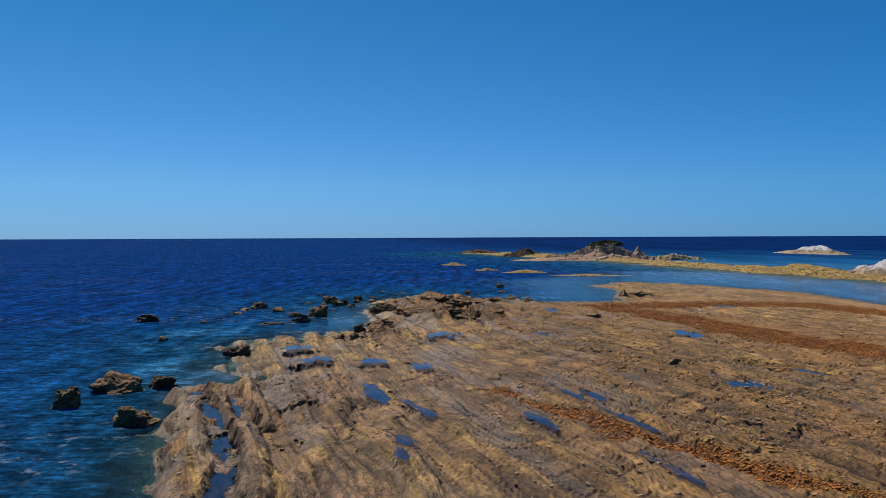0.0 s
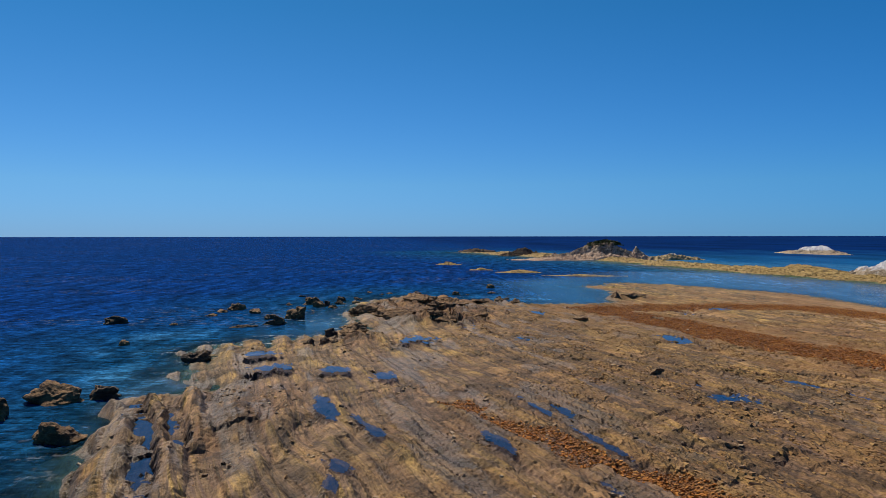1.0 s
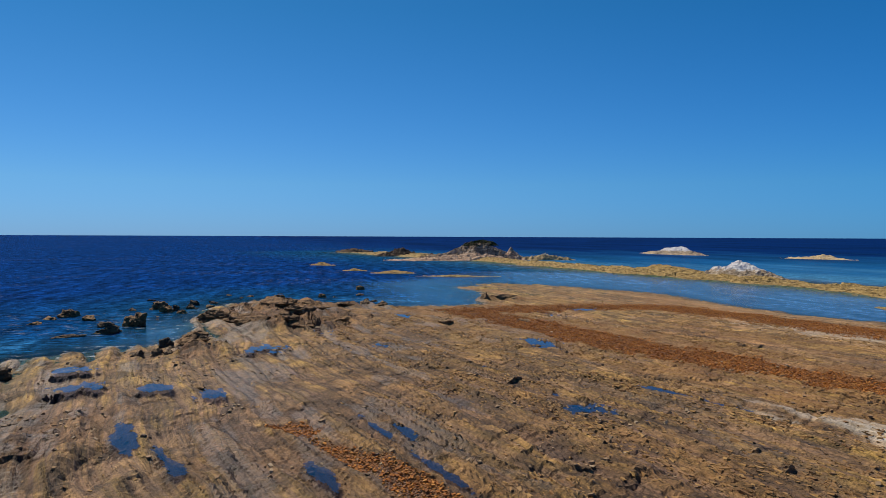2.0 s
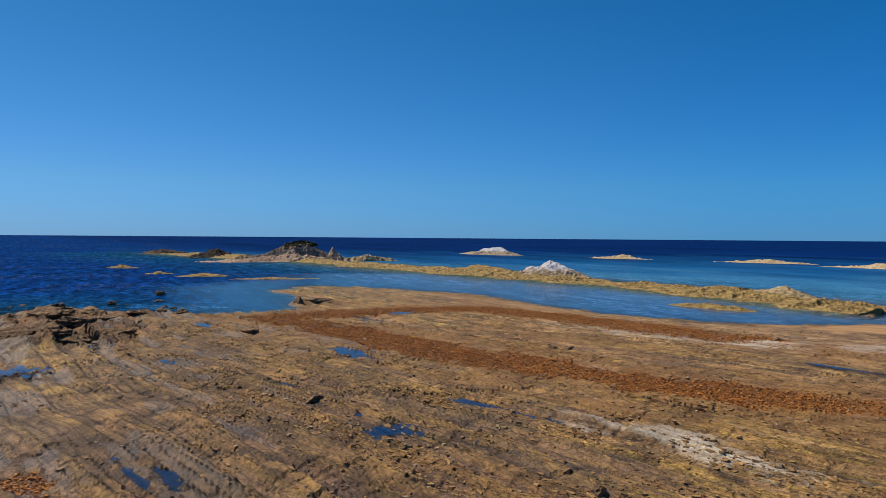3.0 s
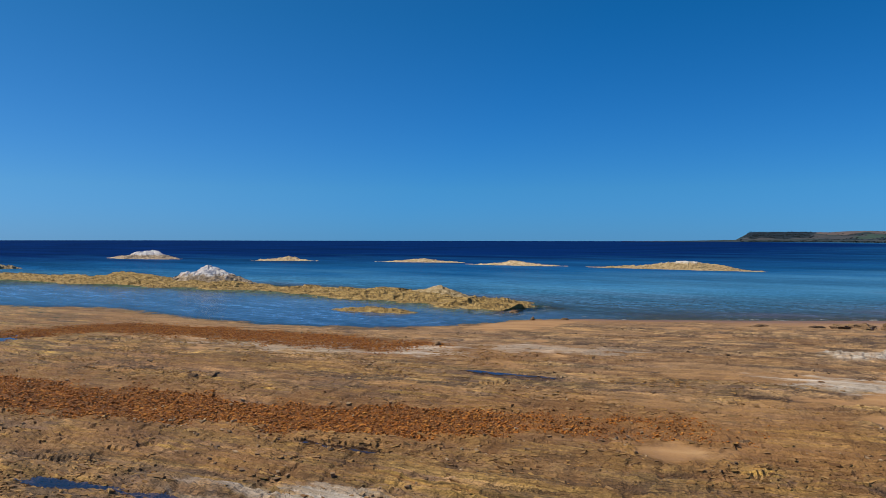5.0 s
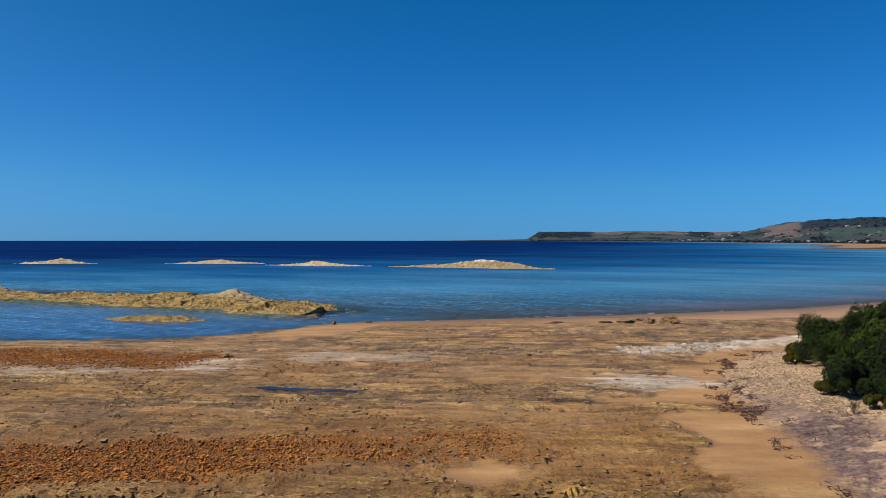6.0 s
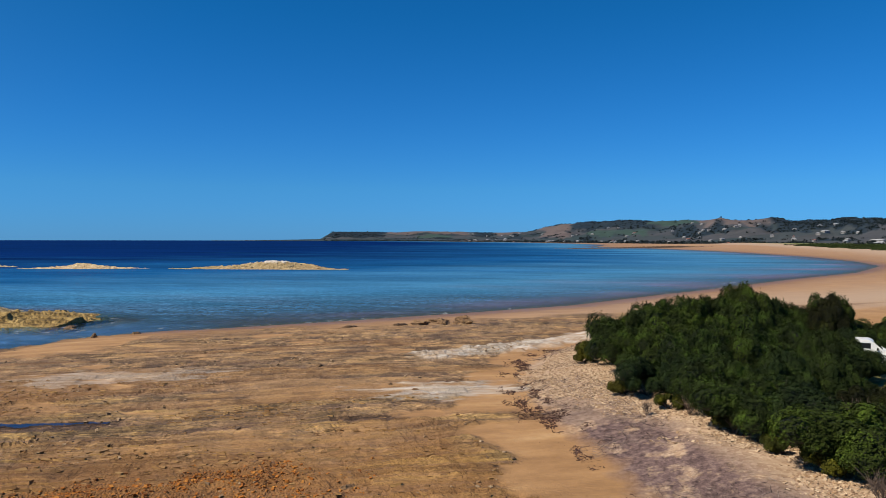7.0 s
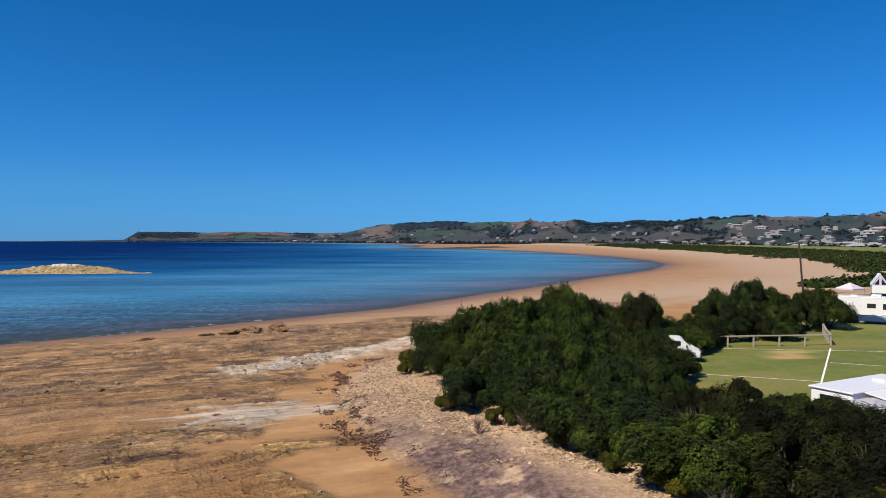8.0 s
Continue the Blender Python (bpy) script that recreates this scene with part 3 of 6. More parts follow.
def sea_material():
    m = Mat("sea water")
    p, depth = m.where(), m.attr("depth")
    gone = m.ramp(m.math("MULTIPLY", depth, 0.1), (0.0, 0.0), (0.015, 0.30), (0.05, 0.58), (0.15, 0.93), (0.22, 1.0))
    swirl = m.noise(m.scaled(p, 1.0, 0.45, 1.0), 0.03, 4.0, 0.6)
    # lavender first stop: the sky's reflection put into the colour of the shallows
    body = m.ramp(m.math("ADD", m.math("MULTIPLY", depth, 0.1), m.math("MULTIPLY", m.math("SUBTRACT", swirl, 0.5), 0.35)),
                  (0.0, (0.20, 0.22, 0.40)), (0.04, (0.09, 0.205, 0.37)), (0.12, (0.048, 0.185, 0.35)), (0.34, (0.007, 0.070, 0.20)), (0.60, (0.0008, 0.013, 0.086)))
    weedy = m.ramp(m.math("ADD", m.math("MULTIPLY", depth, 0.1), m.math("MULTIPLY", m.math("SUBTRACT", swirl, 0.5), 0.2)),
                   (0.0, (0.006, 0.030, 0.055)), (0.12, (0.003, 0.032, 0.080)), (0.40, (0.002, 0.028, 0.10)), (0.70, (0.001, 0.019, 0.105)))
    body = m.mix(m.math("MAXIMUM", m.attr("bay"), m.ramp(m.noise(m.scaled(p, 1.0, 0.8, 1.0), 0.055, 3.0, 0.6), (0.56, 0.0), (0.68, 0.55))), weedy, body)
    # pale lagoon: sandy bottom, plus reflected sky put into the body colour
    body = m.mix(m.math("MULTIPLY", m.attr("lagoon_sheen"), 0.5), body, (0.075, 0.145, 0.31))
    wave = m.noise(m.scaled(p, 1.0, 1.6, 1.0), 0.45, 6.0, 0.65)
    ripple = m.noise(m.scaled(p, 1.0, 1.4, 1.0), 2.2, 4.0, 0.6)
    chop_shade = m.noise(m.scaled(p, 0.55, 1.5, 1.0), 1.1, 5.0, 0.7)
    # wave shading put into the body colour: dark troughs, bright crests
    body = m.mix(m.math("SUBTRACT", 0.88, m.math("MULTIPLY", m.attr("bay"), 0.78)), body, m.ramp(m.mix(0.5, chop_shade, wave), (0.40, 0.22), (0.48, 0.8), (0.55, 1.7), (0.63, 2.8)), "MULTIPLY")
    body = m.mix(m.math("SUBTRACT", 0.65, m.math("MULTIPLY", m.attr("bay"), 0.5)), body, m.ramp(ripple, (0.36, 0.40), (0.48, 0.9), (0.56, 1.25), (0.66, 2.0)), "MULTIPLY")
    # broader wave groups, their light and dark also multiplied into the colour
    swell_shade = m.noise(m.scaled(p, 0.34, 0.07, 1.0), 1.0, 4.0, 0.75)
    body = m.mix(m.math("SUBTRACT", 0.8, m.math("MULTIPLY", m.attr("bay"), 0.65)), body, m.ramp(swell_shade, (0.36, 0.45), (0.5, 1.0), (0.62, 1.9)), "MULTIPLY")
    streaks = m.noise(m.scaled(p, 0.02, 0.004, 1.0), 1.0, 5.0, 0.6)
    body = m.mix(m.math("MULTIPLY", m.attr("bay"), 0.7), body, m.ramp(streaks, (0.38, 0.6), (0.5, 1.0), (0.62, 1.25)), "MULTIPLY")
    quiet = m.math("SUBTRACT", 1.0, m.math("MULTIPLY", m.attr("calm"), 0.85))
    normal = m.bump(m.math("MULTIPLY", m.math("ADD", wave, m.math("MULTIPLY", ripple, 0.3)), quiet), 0.6, 0.20)
    deep = m.node("ShaderNodeBsdfDiffuse")
    m.put(deep.inputs["Color"], body)
    m.put(deep.inputs["Normal"], normal)
    clear = m.node("ShaderNodeBsdfTransparent")
    clear.inputs["Color"].default_value = (0.50, 0.72, 0.74, 1)
    a = m.node("ShaderNodeMixShader")
    m.put(a.inputs[0], gone)
    m.put(a.inputs[1], clear.outputs[0])
    m.put(a.inputs[2], deep.outputs[0])
    gloss = m.node("ShaderNodeBsdfGlossy")
    gloss.inputs["Roughness"].default_value = 0.08
    m.put(gloss.inputs["Normal"], normal)
    fres = m.node("ShaderNodeFresnel")
    fres.inputs["IOR"].default_value = 1.33
    m.put(fres.inputs["Normal"], normal)
    b = m.node("ShaderNodeMixShader")
    still = m.attr("calm")
    m.put(b.inputs[0], m.math("MINIMUM", m.math("MULTIPLY", fres.outputs[0], m.math("ADD", 0.16, m.math("MULTIPLY", still, 0.60))), m.math("ADD", 0.04, m.math("MULTIPLY", still, 0.36))))
    m.put(b.inputs[1], a.outputs[0])
    m.put(b.inputs[2], gloss.outputs[0])
    foam = m.node("ShaderNodeBsdfDiffuse")
    foam.inputs["Color"].default_value = (0.75, 0.78, 0.8, 1)
    streak = m.noise(m.scaled(p, 1.0, 1.0, 1.0), 0.7, 6.0, 0.75)
    f = m.math("MULTIPLY", m.ramp(streak, (0.56, 0.0), (0.64, 1.0)), m.attr("foam"))
    f = m.math("MAXIMUM", f, m.ramp(m.math("ADD", m.attr("foam"), m.math("MULTIPLY", m.math("SUBTRACT", streak, 0.5), 0.3)), (0.78, 0.0), (0.86, 0.5)))
    c = m.node("ShaderNodeMixShader")
    m.put(c.inputs[0], f)
    m.put(c.inputs[1], b.outputs[0])
    m.put(c.inputs[2], foam.outputs[0])
    m.put(m.out.inputs["Surface"], c.outputs[0])
    return m.m


def pool_material():
    m = Mat("still pool water")
    p = m.where()
    normal = m.bump(m.noise(p, 3.0, 3.0), 0.10, 0.03)
    clear = m.node("ShaderNodeBsdfTransparent")
    clear.inputs["Color"].default_value = (0.40, 0.40, 0.52, 1)
    gloss = m.node("ShaderNodeBsdfGlossy")
    gloss.inputs["Roughness"].default_value = 0.05
    m.put(gloss.inputs["Normal"], normal)
    fres = m.node("ShaderNodeFresnel")
    fres.inputs["IOR"].default_value = 1.33
    a = m.node("ShaderNodeMixShader")
    m.put(a.inputs[0], m.math("ADD", m.math("MULTIPLY", fres.outputs[0], 1.0), 0.06))
    m.put(a.inputs[1], clear.outputs[0])
    m.put(a.inputs[2], gloss.outputs[0])
    m.put(m.out.inputs["Surface"], a.outputs[0])
    return m.m


def rock_material(name, dark, mid, light, top=None, top_from=1.0, lines=1.0):
    m = Mat(name)
    p = m.where()
    n = m.noise(p, 0.8, 6.0, 0.65)
    layer = m.noise(m.scaled(p, 1.0, 0.3, 2.2), 1.6, 5.0, 0.65)
    c = m.ramp(m.mix(0.5, n, layer), (0.38, dark), (0.48, mid), (0.61, light))
    c = m.mix(0.6, c, m.ramp(m.noise(p, 6.0, 6.0, 0.7), (0.25, 0.4), (0.5, 1.0), (0.75, 1.5)), "MULTIPLY")
    if top:
        z = m.node("ShaderNodeSeparateXYZ")
        m.put(z.inputs[0], p)
        f = m.math("ADD", z.outputs[2], m.math("MULTIPLY", m.math("SUBTRACT", n, 0.5), 3.5))
        c = m.mix(m.ramp(m.math("MULTIPLY", f, 0.1), (top_from * 0.1, 0.0), (top_from * 0.1 + 0.07, 0.95)), c, top)
    h = m.math("ADD", m.math("ADD", m.math("MULTIPLY", layer, lines), m.math("MULTIPLY", n, 1.2)), m.math("MULTIPLY", m.noise(p, 4.0, 6.0, 0.7), 0.7))
    return m.done(c, 0.85, m.bump(h, 1.0, 0.4), Specular_IOR_Level=0.3)


def plain(name, colour, rough=0.6, var=0.15, scale=8.0, **more):
    m = Mat(name)
    n = m.noise(m.local(), scale, 5.0, 0.6)
    lo, hi = tuple(k * (1 - var) for k in colour), tuple(min(1.0, k * (1 + var)) for k in colour)
    return m.done(m.mix(n, lo, hi), rough, m.bump(n, 0.1, 0.01), **more)


def island_material(name, *colours, rough=0.85):
    """Loose pieces: a colour of its own for each."""
    m = Mat(name)
    r = m.node("ShaderNodeNewGeometry").outputs["Random Per Island"]
    c = m.ramp(r, *[(i / max(1, len(colours) - 1), k) for i, k in enumerate(colours)])
    c = m.mix(0.4, c, m.ramp(m.noise(m.where(), 9.0, 4.0), (0.3, 0.6), (0.7, 1.35)), "MULTIPLY")
    return m.done(c, rough, Specular_IOR_Level=0.3)


def leaf_material(name, dark, light):
    m = Mat(name)
    r = m.node("ShaderNodeNewGeometry").outputs["Random Per Island"]
    o = m.node("ShaderNodeObjectInfo").outputs["Random"]
    tufts = m.ramp(m.noise(m.where(), 0.9, 4.0, 0.6), (0.44, 0.0), (0.64, 1.0))
    c = m.ramp(m.math("ADD", m.math("MULTIPLY", r, 0.3), m.math("MULTIPLY", tufts, 0.7)), (0.1, dark), (0.5, tuple(0.5 * (a + b) * 0.7 for a, b in zip(dark, light))), (0.95, light))
    c = m.mix(m.math("MULTIPLY", o, 0.3), c, (light[0] * 0.7, light[1] * 0.5, light[2] * 0.4))
    own = m.math("FRACT", m.math("MULTIPLY", o, 7.31))
    c = m.mix(1.0, c, m.ramp(own, (0.0, (0.55, 0.62, 0.7)), (0.5, (0.9, 0.9, 0.9)), (1.0, (1.25, 1.2, 0.9))), "MULTIPLY")
    return m.done(c, 0.7, Specular_IOR_Level=0.12)


GROUND, SEA, POOL = ground_material(), sea_material(), pool_material()
BROWN_ROCK = rock_material("brown layered rock", (0.06, 0.038, 0.024), (0.19, 0.115, 0.06), (0.34, 0.225, 0.115))
DARK_ROCK = rock_material("dark wet rock", (0.018, 0.012, 0.009), (0.06, 0.038, 0.024), (0.15, 0.09, 0.045))
REEF_ROCK = rock_material("ochre reef rock", (0.06, 0.04, 0.018), (0.25, 0.165, 0.052), (0.42, 0.30, 0.115), (0.52, 0.46, 0.38), 3.2)
STACK_ROCK = rock_material("grey sea stack rock", (0.045, 0.032, 0.023), (0.23, 0.16, 0.105), (0.48, 0.39, 0.30))
PALE_ROCK = rock_material("pale cream rock", (0.20, 0.14, 0.065), (0.44, 0.33, 0.18), (0.62, 0.52, 0.36))
GUANO_ROCK = rock_material("white-topped rock", (0.12, 0.085, 0.04), (0.32, 0.24, 0.12), (0.46, 0.37, 0.22), (0.62, 0.60, 0.57), 2.3)
WHITE_TOPS = rock_material("guano-white rock", (0.10, 0.08, 0.06), (0.34, 0.26, 0.17), (0.52, 0.44, 0.34), (0.60, 0.60, 0.62), 2.0)
PINK_ROCK = rock_material("pink-tan reef rock", (0.12, 0.075, 0.05), (0.36, 0.24, 0.16), (0.55, 0.42, 0.32))
RED_STONES = island_material("red rubble", (0.10, 0.036, 0.010), (0.26, 0.088, 0.013), (0.36, 0.13, 0.017), (0.40, 0.185, 0.040))
PALE_STONES = island_material("pale shingle", (0.17, 0.11, 0.07), (0.36, 0.25, 0.155), (0.52, 0.41, 0.285), (0.28, 0.18, 0.10))
BROWN_STONES = island_material("loose brown stones", (0.09, 0.06, 0.04), (0.22, 0.14, 0.075), (0.36, 0.27, 0.17))
SLAB_STONES = island_material("broken bed slabs", (0.13, 0.066, 0.028), (0.25, 0.14, 0.05), (0.19, 0.115, 0.06), (0.33, 0.20, 0.07), (0.22, 0.115, 0.045))
CRAG_ROCK = rock_material("red-brown crag rock", (0.045, 0.025, 0.014), (0.15, 0.08, 0.034), (0.30, 0.175, 0.075))
WRACK = island_material("dark seaweed", (0.025, 0.012, 0.012), (0.06, 0.028, 0.022), (0.10, 0.05, 0.035))
STICKS = island_material("dry driftwood sticks", (0.06, 0.038, 0.034), (0.14, 0.10, 0.09), (0.26, 0.21, 0.18))
LEAF = leaf_material("dark scrub leaves", (0.005, 0.011, 0.003), (0.062, 0.108, 0.016))
# olive, but darkened: the near thicket's shade is put into this leaf colour
LEAF_OLIVE_SHADE = leaf_material("olive scrub leaves, darkened for shade", (0.004, 0.006, 0.002), (0.026, 0.033, 0.006))
TWIG = plain("grey twigs", (0.10, 0.072, 0.056), 0.9)
BARK = plain("dark bark", (0.05, 0.035, 0.025), 0.9)
WHITE = plain("white gelcoat", (0.66, 0.68, 0.70), 0.3, 0.03)
GLASS = plain("dark window glass", (0.015, 0.018, 0.022), 0.06, 0.1, Specular_IOR_Level=0.6)
RUBBER = plain("black rubber", (0.02, 0.02, 0.02), 0.8)
NAVY = plain("navy blue paint", (0.02, 0.045, 0.12), 0.3, 0.05)
SKYBLUE = plain("light blue paint", (0.18, 0.36, 0.55), 0.3, 0.05)
STEEL = plain("galvanised steel", (0.45, 0.46, 0.47), 0.45, 0.1, Metallic=0.8)
GREYWOOD = plain("weathered timber", (0.30, 0.27, 0.24), 0.85, 0.25)
CANVAS = plain("grey canvas", (0.30, 0.31, 0.36), 0.8, 0.1)
LINE_PAINT = plain("white line paint", (0.72, 0.73, 0.70), 0.8, 0.1)


# ---- helpers for things ----
def mesh_object(name, co, faces, material, parent=None, smooth=False):
    me = bpy.data.meshes.new(name)
    fill_mesh(me, np.asarray(co, float), np.asarray(faces), smooth)
    me.materials.append(material)
    ob = new(name, me)
    ob.parent = parent
    return ob


def part(name, bm, material, parent=None, label="", smooth=False):
    me = bpy.data.meshes.new(name)
    for f in bm.faces:
        f.smooth = smooth
    bm.to_mesh(me)
    bm.free()
    me.materials.append(material)
    ob = new(name, me)
    ob.parent = parent
    return tagged(ob, label)


def box(bm, cx, cy, cz, sx, sy, sz, bevel=0.0, turn=None):
    made = bmesh.ops.create_cube(bm, size=1.0)["verts"]
    bmesh.ops.scale(bm, vec=(sx, sy, sz), verts=made)
    if bevel:
        edges = list({e for v in made for e in v.link_edges})
        made = list({v for f in bmesh.ops.bevel(bm, geom=edges, offset=bevel, segments=2, affect="EDGES", profile=0.5)["faces"] for v in f.verts} | {v for v in made if v.is_valid})
    m = Matrix.Translation((cx, cy, cz)) @ (turn.to_4x4() if turn else Matrix())
    bmesh.ops.transform(bm, matrix=m, verts=made)
    return bm


def rod(bm, a, b, r, r2=None, sides=8):
    a, b = Vector(a), Vector(b)
    n = (b - a).length
    made = bmesh.ops.create_cone(bm, cap_ends=True, segments=sides, radius1=r, radius2=r if r2 is None else r2, depth=n)["verts"]
    q = Vector((0, 0, 1)).rotation_difference((b - a).normalized()).to_matrix().to_4x4()
    bmesh.ops.transform(bm, matrix=Matrix.Translation((a + b) / 2) @ q, verts=made)
    return bm


def empty(name, m, label, category, group=""):
    ob = new(name)
    ob.matrix_world = m
    return tagged(ob, label, category, group)


def ground_z(x, y):
    return float(plan(np.array([float(x)]), np.array([float(y)]))["z"][0])


# ---- ground and sea ----
gx, gy = axis(-21, 90, 0.17, 1.045, -4990, 4990), axis(24, 62, 0.17, 1.045, -4990, 4990, 1.013, 66)
X, Y = np.meshgrid(gx, gy)
g = plan(X, Y)
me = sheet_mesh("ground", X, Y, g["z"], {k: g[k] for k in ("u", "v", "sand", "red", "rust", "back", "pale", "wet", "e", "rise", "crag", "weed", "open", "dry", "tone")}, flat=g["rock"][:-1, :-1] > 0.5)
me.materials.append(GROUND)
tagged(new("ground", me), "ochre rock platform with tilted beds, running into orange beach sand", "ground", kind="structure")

sx, sy = axis(-60, 290, 0.9, 1.06, -4990, 4990), axis(-60, 180, 0.9, 1.06, -4990, 4990)
X, Y = np.meshgrid(sx, sy)
g = plan(X, Y)
rd, run = to_line(X, Y, REEF)
reef_deep = np.maximum(0.0, (rd - 9) * 0.09)
depth = np.where((rd < 80) & (Y > 78), np.minimum(-g["z"], reef_deep + 0.05), -g["z"])
depth = np.maximum(depth, 0)
edge = 0.45 * ease(1.2, 0.1, depth) * ease(60, 20, X) * ease(50, 75, Y) + 0.12 * ease(0.2, 0.7, fbm(X / 30, Y / 12, 61, 3)) * ease(60, 20, X)
wash = fbm(X / 14, Y / 14, 62, 3)
rim = np.maximum(0.95 * np.exp(-((depth - 0.03) / 0.022) ** 2) * ease(-0.7, 0.1, wash), 0.9 * np.exp(-((depth - 0.15 - 0.05 * wash) / 0.022) ** 2) * ease(0.1, 0.6, fbm(X / 20, Y / 20, 63, 2)))
rim = np.where(g["z"] < 0.02, rim, 0) * ease(86, 110, X)
for ix, iy, il, iw, ih in ((245, 323, 32, 8, -60), (276, 255, 40, 8, -66), (273, 196, 42, 8, -82), (281, 127, 66, 12, -85), (113, 181, 30, 12, -66)):
    ca, sa = math.cos(math.radians(ih)), math.sin(math.radians(ih))
    ring = np.hypot(((X - ix) * ca + (Y - iy) * sa) / (il * 0.54), ((Y - iy) * ca - (X - ix) * sa) / (iw * 0.60))
    rim = np.maximum(rim, 0.8 * ease(1.12, 1.0, ring) * ease(-0.3, 0.3, fbm(X / 6, Y / 6, 64, 2)))
calm = np.maximum(0.9 * ease(-12, 5, into(X, Y, LAGOON)), 0.8 * np.exp(-((X + 14) / 6) ** 2 - ((Y - 92) / 16) ** 2))
me = sheet_mesh("sea", X, Y, np.zeros_like(X), {"depth": depth, "calm": calm, "lagoon_sheen": calm * ease(40, 82, X), "bay": ease(50, 210, X + 0.12 * Y), "foam": np.clip(np.maximum(edge, rim * 0.8), 0, 1)})
me.materials.append(SEA)
tagged(new("sea", me), "deep blue open sea, turquoise over sand and clear at the rocks", "water", kind="structure")


def tide_pool(px, py, hw, hl):
    level = float(np.clip(1.89 - 0.00304 * px - 0.01274 * py, 0.12, 2.2)) - 0.15
    n = int(2.0 * max(hw, hl) / 0.09)
    step = np.arange(-n, n + 1) * 0.09
    X, Y = np.meshgrid(px + step, py + step)
    u, v = beds(X, Y)
    k = np.arange((2 * n + 1) ** 2).reshape(X.shape)
    quads = np.stack([k[:-1, :-1], k[:-1, 1:], k[1:, 1:], k[1:, :-1]], -1)[pool_reach(u, v, pool_rag(u, v), px, py, hw, hl)[:-1, :-1] < 1.12]
    used, at = np.unique(quads, return_inverse=True)
    ob = mesh_object("tide_pool", np.stack([X.ravel()[used] - px, Y.ravel()[used] - py, 0 * used], -1), at.reshape(-1, 4), POOL)
    ob.matrix_world = pose(px, py, level)
    return tagged(ob, "still shallow tide pool reflecting the blue sky", "tide pool", "tide pools in the rock", "structure")


for row in POOLS:
    tide_pool(*row)


def channel_pool(line, half):
    """A narrow strip of water between two ridges."""
    bm = bmesh.new()
    sides = []
    for i, (x, y) in enumerate(line):
        (ax, ay), (bx, by) = line[max(i - 1, 0)], line[min(i + 1, len(line) - 1)]
        n = math.hypot(bx - ax, by - ay)
        ox, oy = (by - ay) / n * half * 1.5, -(bx - ax) / n * half * 1.5
        sides.append((bm.verts.new((x + ox, y + oy, 0.44)), bm.verts.new((x - ox, y - oy, 0.44))))
    for (a, b), (c, d) in zip(sides, sides[1:]):
        bm.faces.new((a, c, d, b))
    return tagged(part("tide_pool", bm, POOL), "narrow dark channel of still water between two rock ridges", "tide pool", "tide pools in the rock", "structure")


for row in CHANNELS:
    channel_pool(*row)


# ---- reef, stack and islets ----
def reef():
    line = np.array(REEF, float)
    seg = np.hypot(*np.diff(line, axis=0).T)
    s = np.concatenate([[0], np.cumsum(seg)])
    t = np.concatenate([np.arange(-6, 110, 0.45), np.arange(110, s[-1] + 6, 0.9)])
    cx, cy = np.interp(t, s, line[:, 0]), np.interp(t, s, line[:, 1])
    tx, ty = np.gradient(cx), np.gradient(cy)
    n = np.hypot(tx, ty)
    n[n == 0] = 1
    w = np.linspace(-1, 1, 100)
    half = 17.0 + 4 * noise2(t / 25, 0, 71)
    A, B = np.meshgrid(w, t)
    X = cx[:, None] + A * half[:, None] * (ty / n)[:, None]
    Y = cy[:, None] - A * half[:, None] * (tx / n)[:, None]
    crest = 0.85 + 0.4 * noise2(t / 22, 3, 72) + 0.35 * fbm(t / 6, t * 0, 79, 3) + 0.4 * np.exp(-((t - 30) / 14) ** 2) + 1.6 * np.exp(-((t - 125) / 20) ** 2) + 0.5 * ease(150, 230, t)
    crest = crest * ease(-6, 6, t) * ease(s[-1] + 6, s[-1] - 60, t)
    width = (0.55 + 0.14 * fbm(B / 9, 5, 73, 3)) * (0.62 + 0.38 * ease(0, 25, B))
    across = np.abs(A - 0.10 - 0.12 * fbm(B / 14, A * 0, 74, 3))
    Z = crest[:, None] * (1 - (across / width) ** 1.6) * 1.0
    rough = fbm(X / 3.2, Y / 3.2, 75, 5, 0.65) + 0.7 - 1.5 * np.abs(noise2(X / 1.6, Y / 2.6, 77)) - 0.8 * np.abs(noise2(X / 0.7, Y / 1.1, 78))
    slabs = (X * 0.96 + Y * 0.29) / 3.1 + 0.4 * noise2(X / 6, Y / 6, 76)
    slabs = slabs - np.floor(slabs)
    Z = np.maximum(Z + ease(-0.8, 0.6, Z) * (0.07 * rough + 0.32 * blocks(X / 3.6, Y / 5.6, 81) + 0.16 * blocks(X / 1.4, Y / 2.2, 83) - 0.05), -2.2)
    step = (Z + 0.12 * X) / 0.5 + 0.3 * noise2(X / 5, Y / 5, 85)
    Z = Z - 0.5 * 0.4 * (step - np.floor(step) - 0.5) * ease(-0.3, 0.3, Z)
    Z = Z - 0.45 * ease(0.14, 0.02, np.abs(noise2(X / 3.2, Y / 4.4, 89))) * ease(0.1, 0.5, Z)
    me = sheet_mesh("reef", X, Y, Z, {}, np.ones((len(t) - 1, len(w) - 1), bool))
    me.materials.append(REEF_ROCK)
    return tagged(new("reef", me), "long low ochre rock reef with pale tops across the lagoon", "reef", kind="structure")


reef()


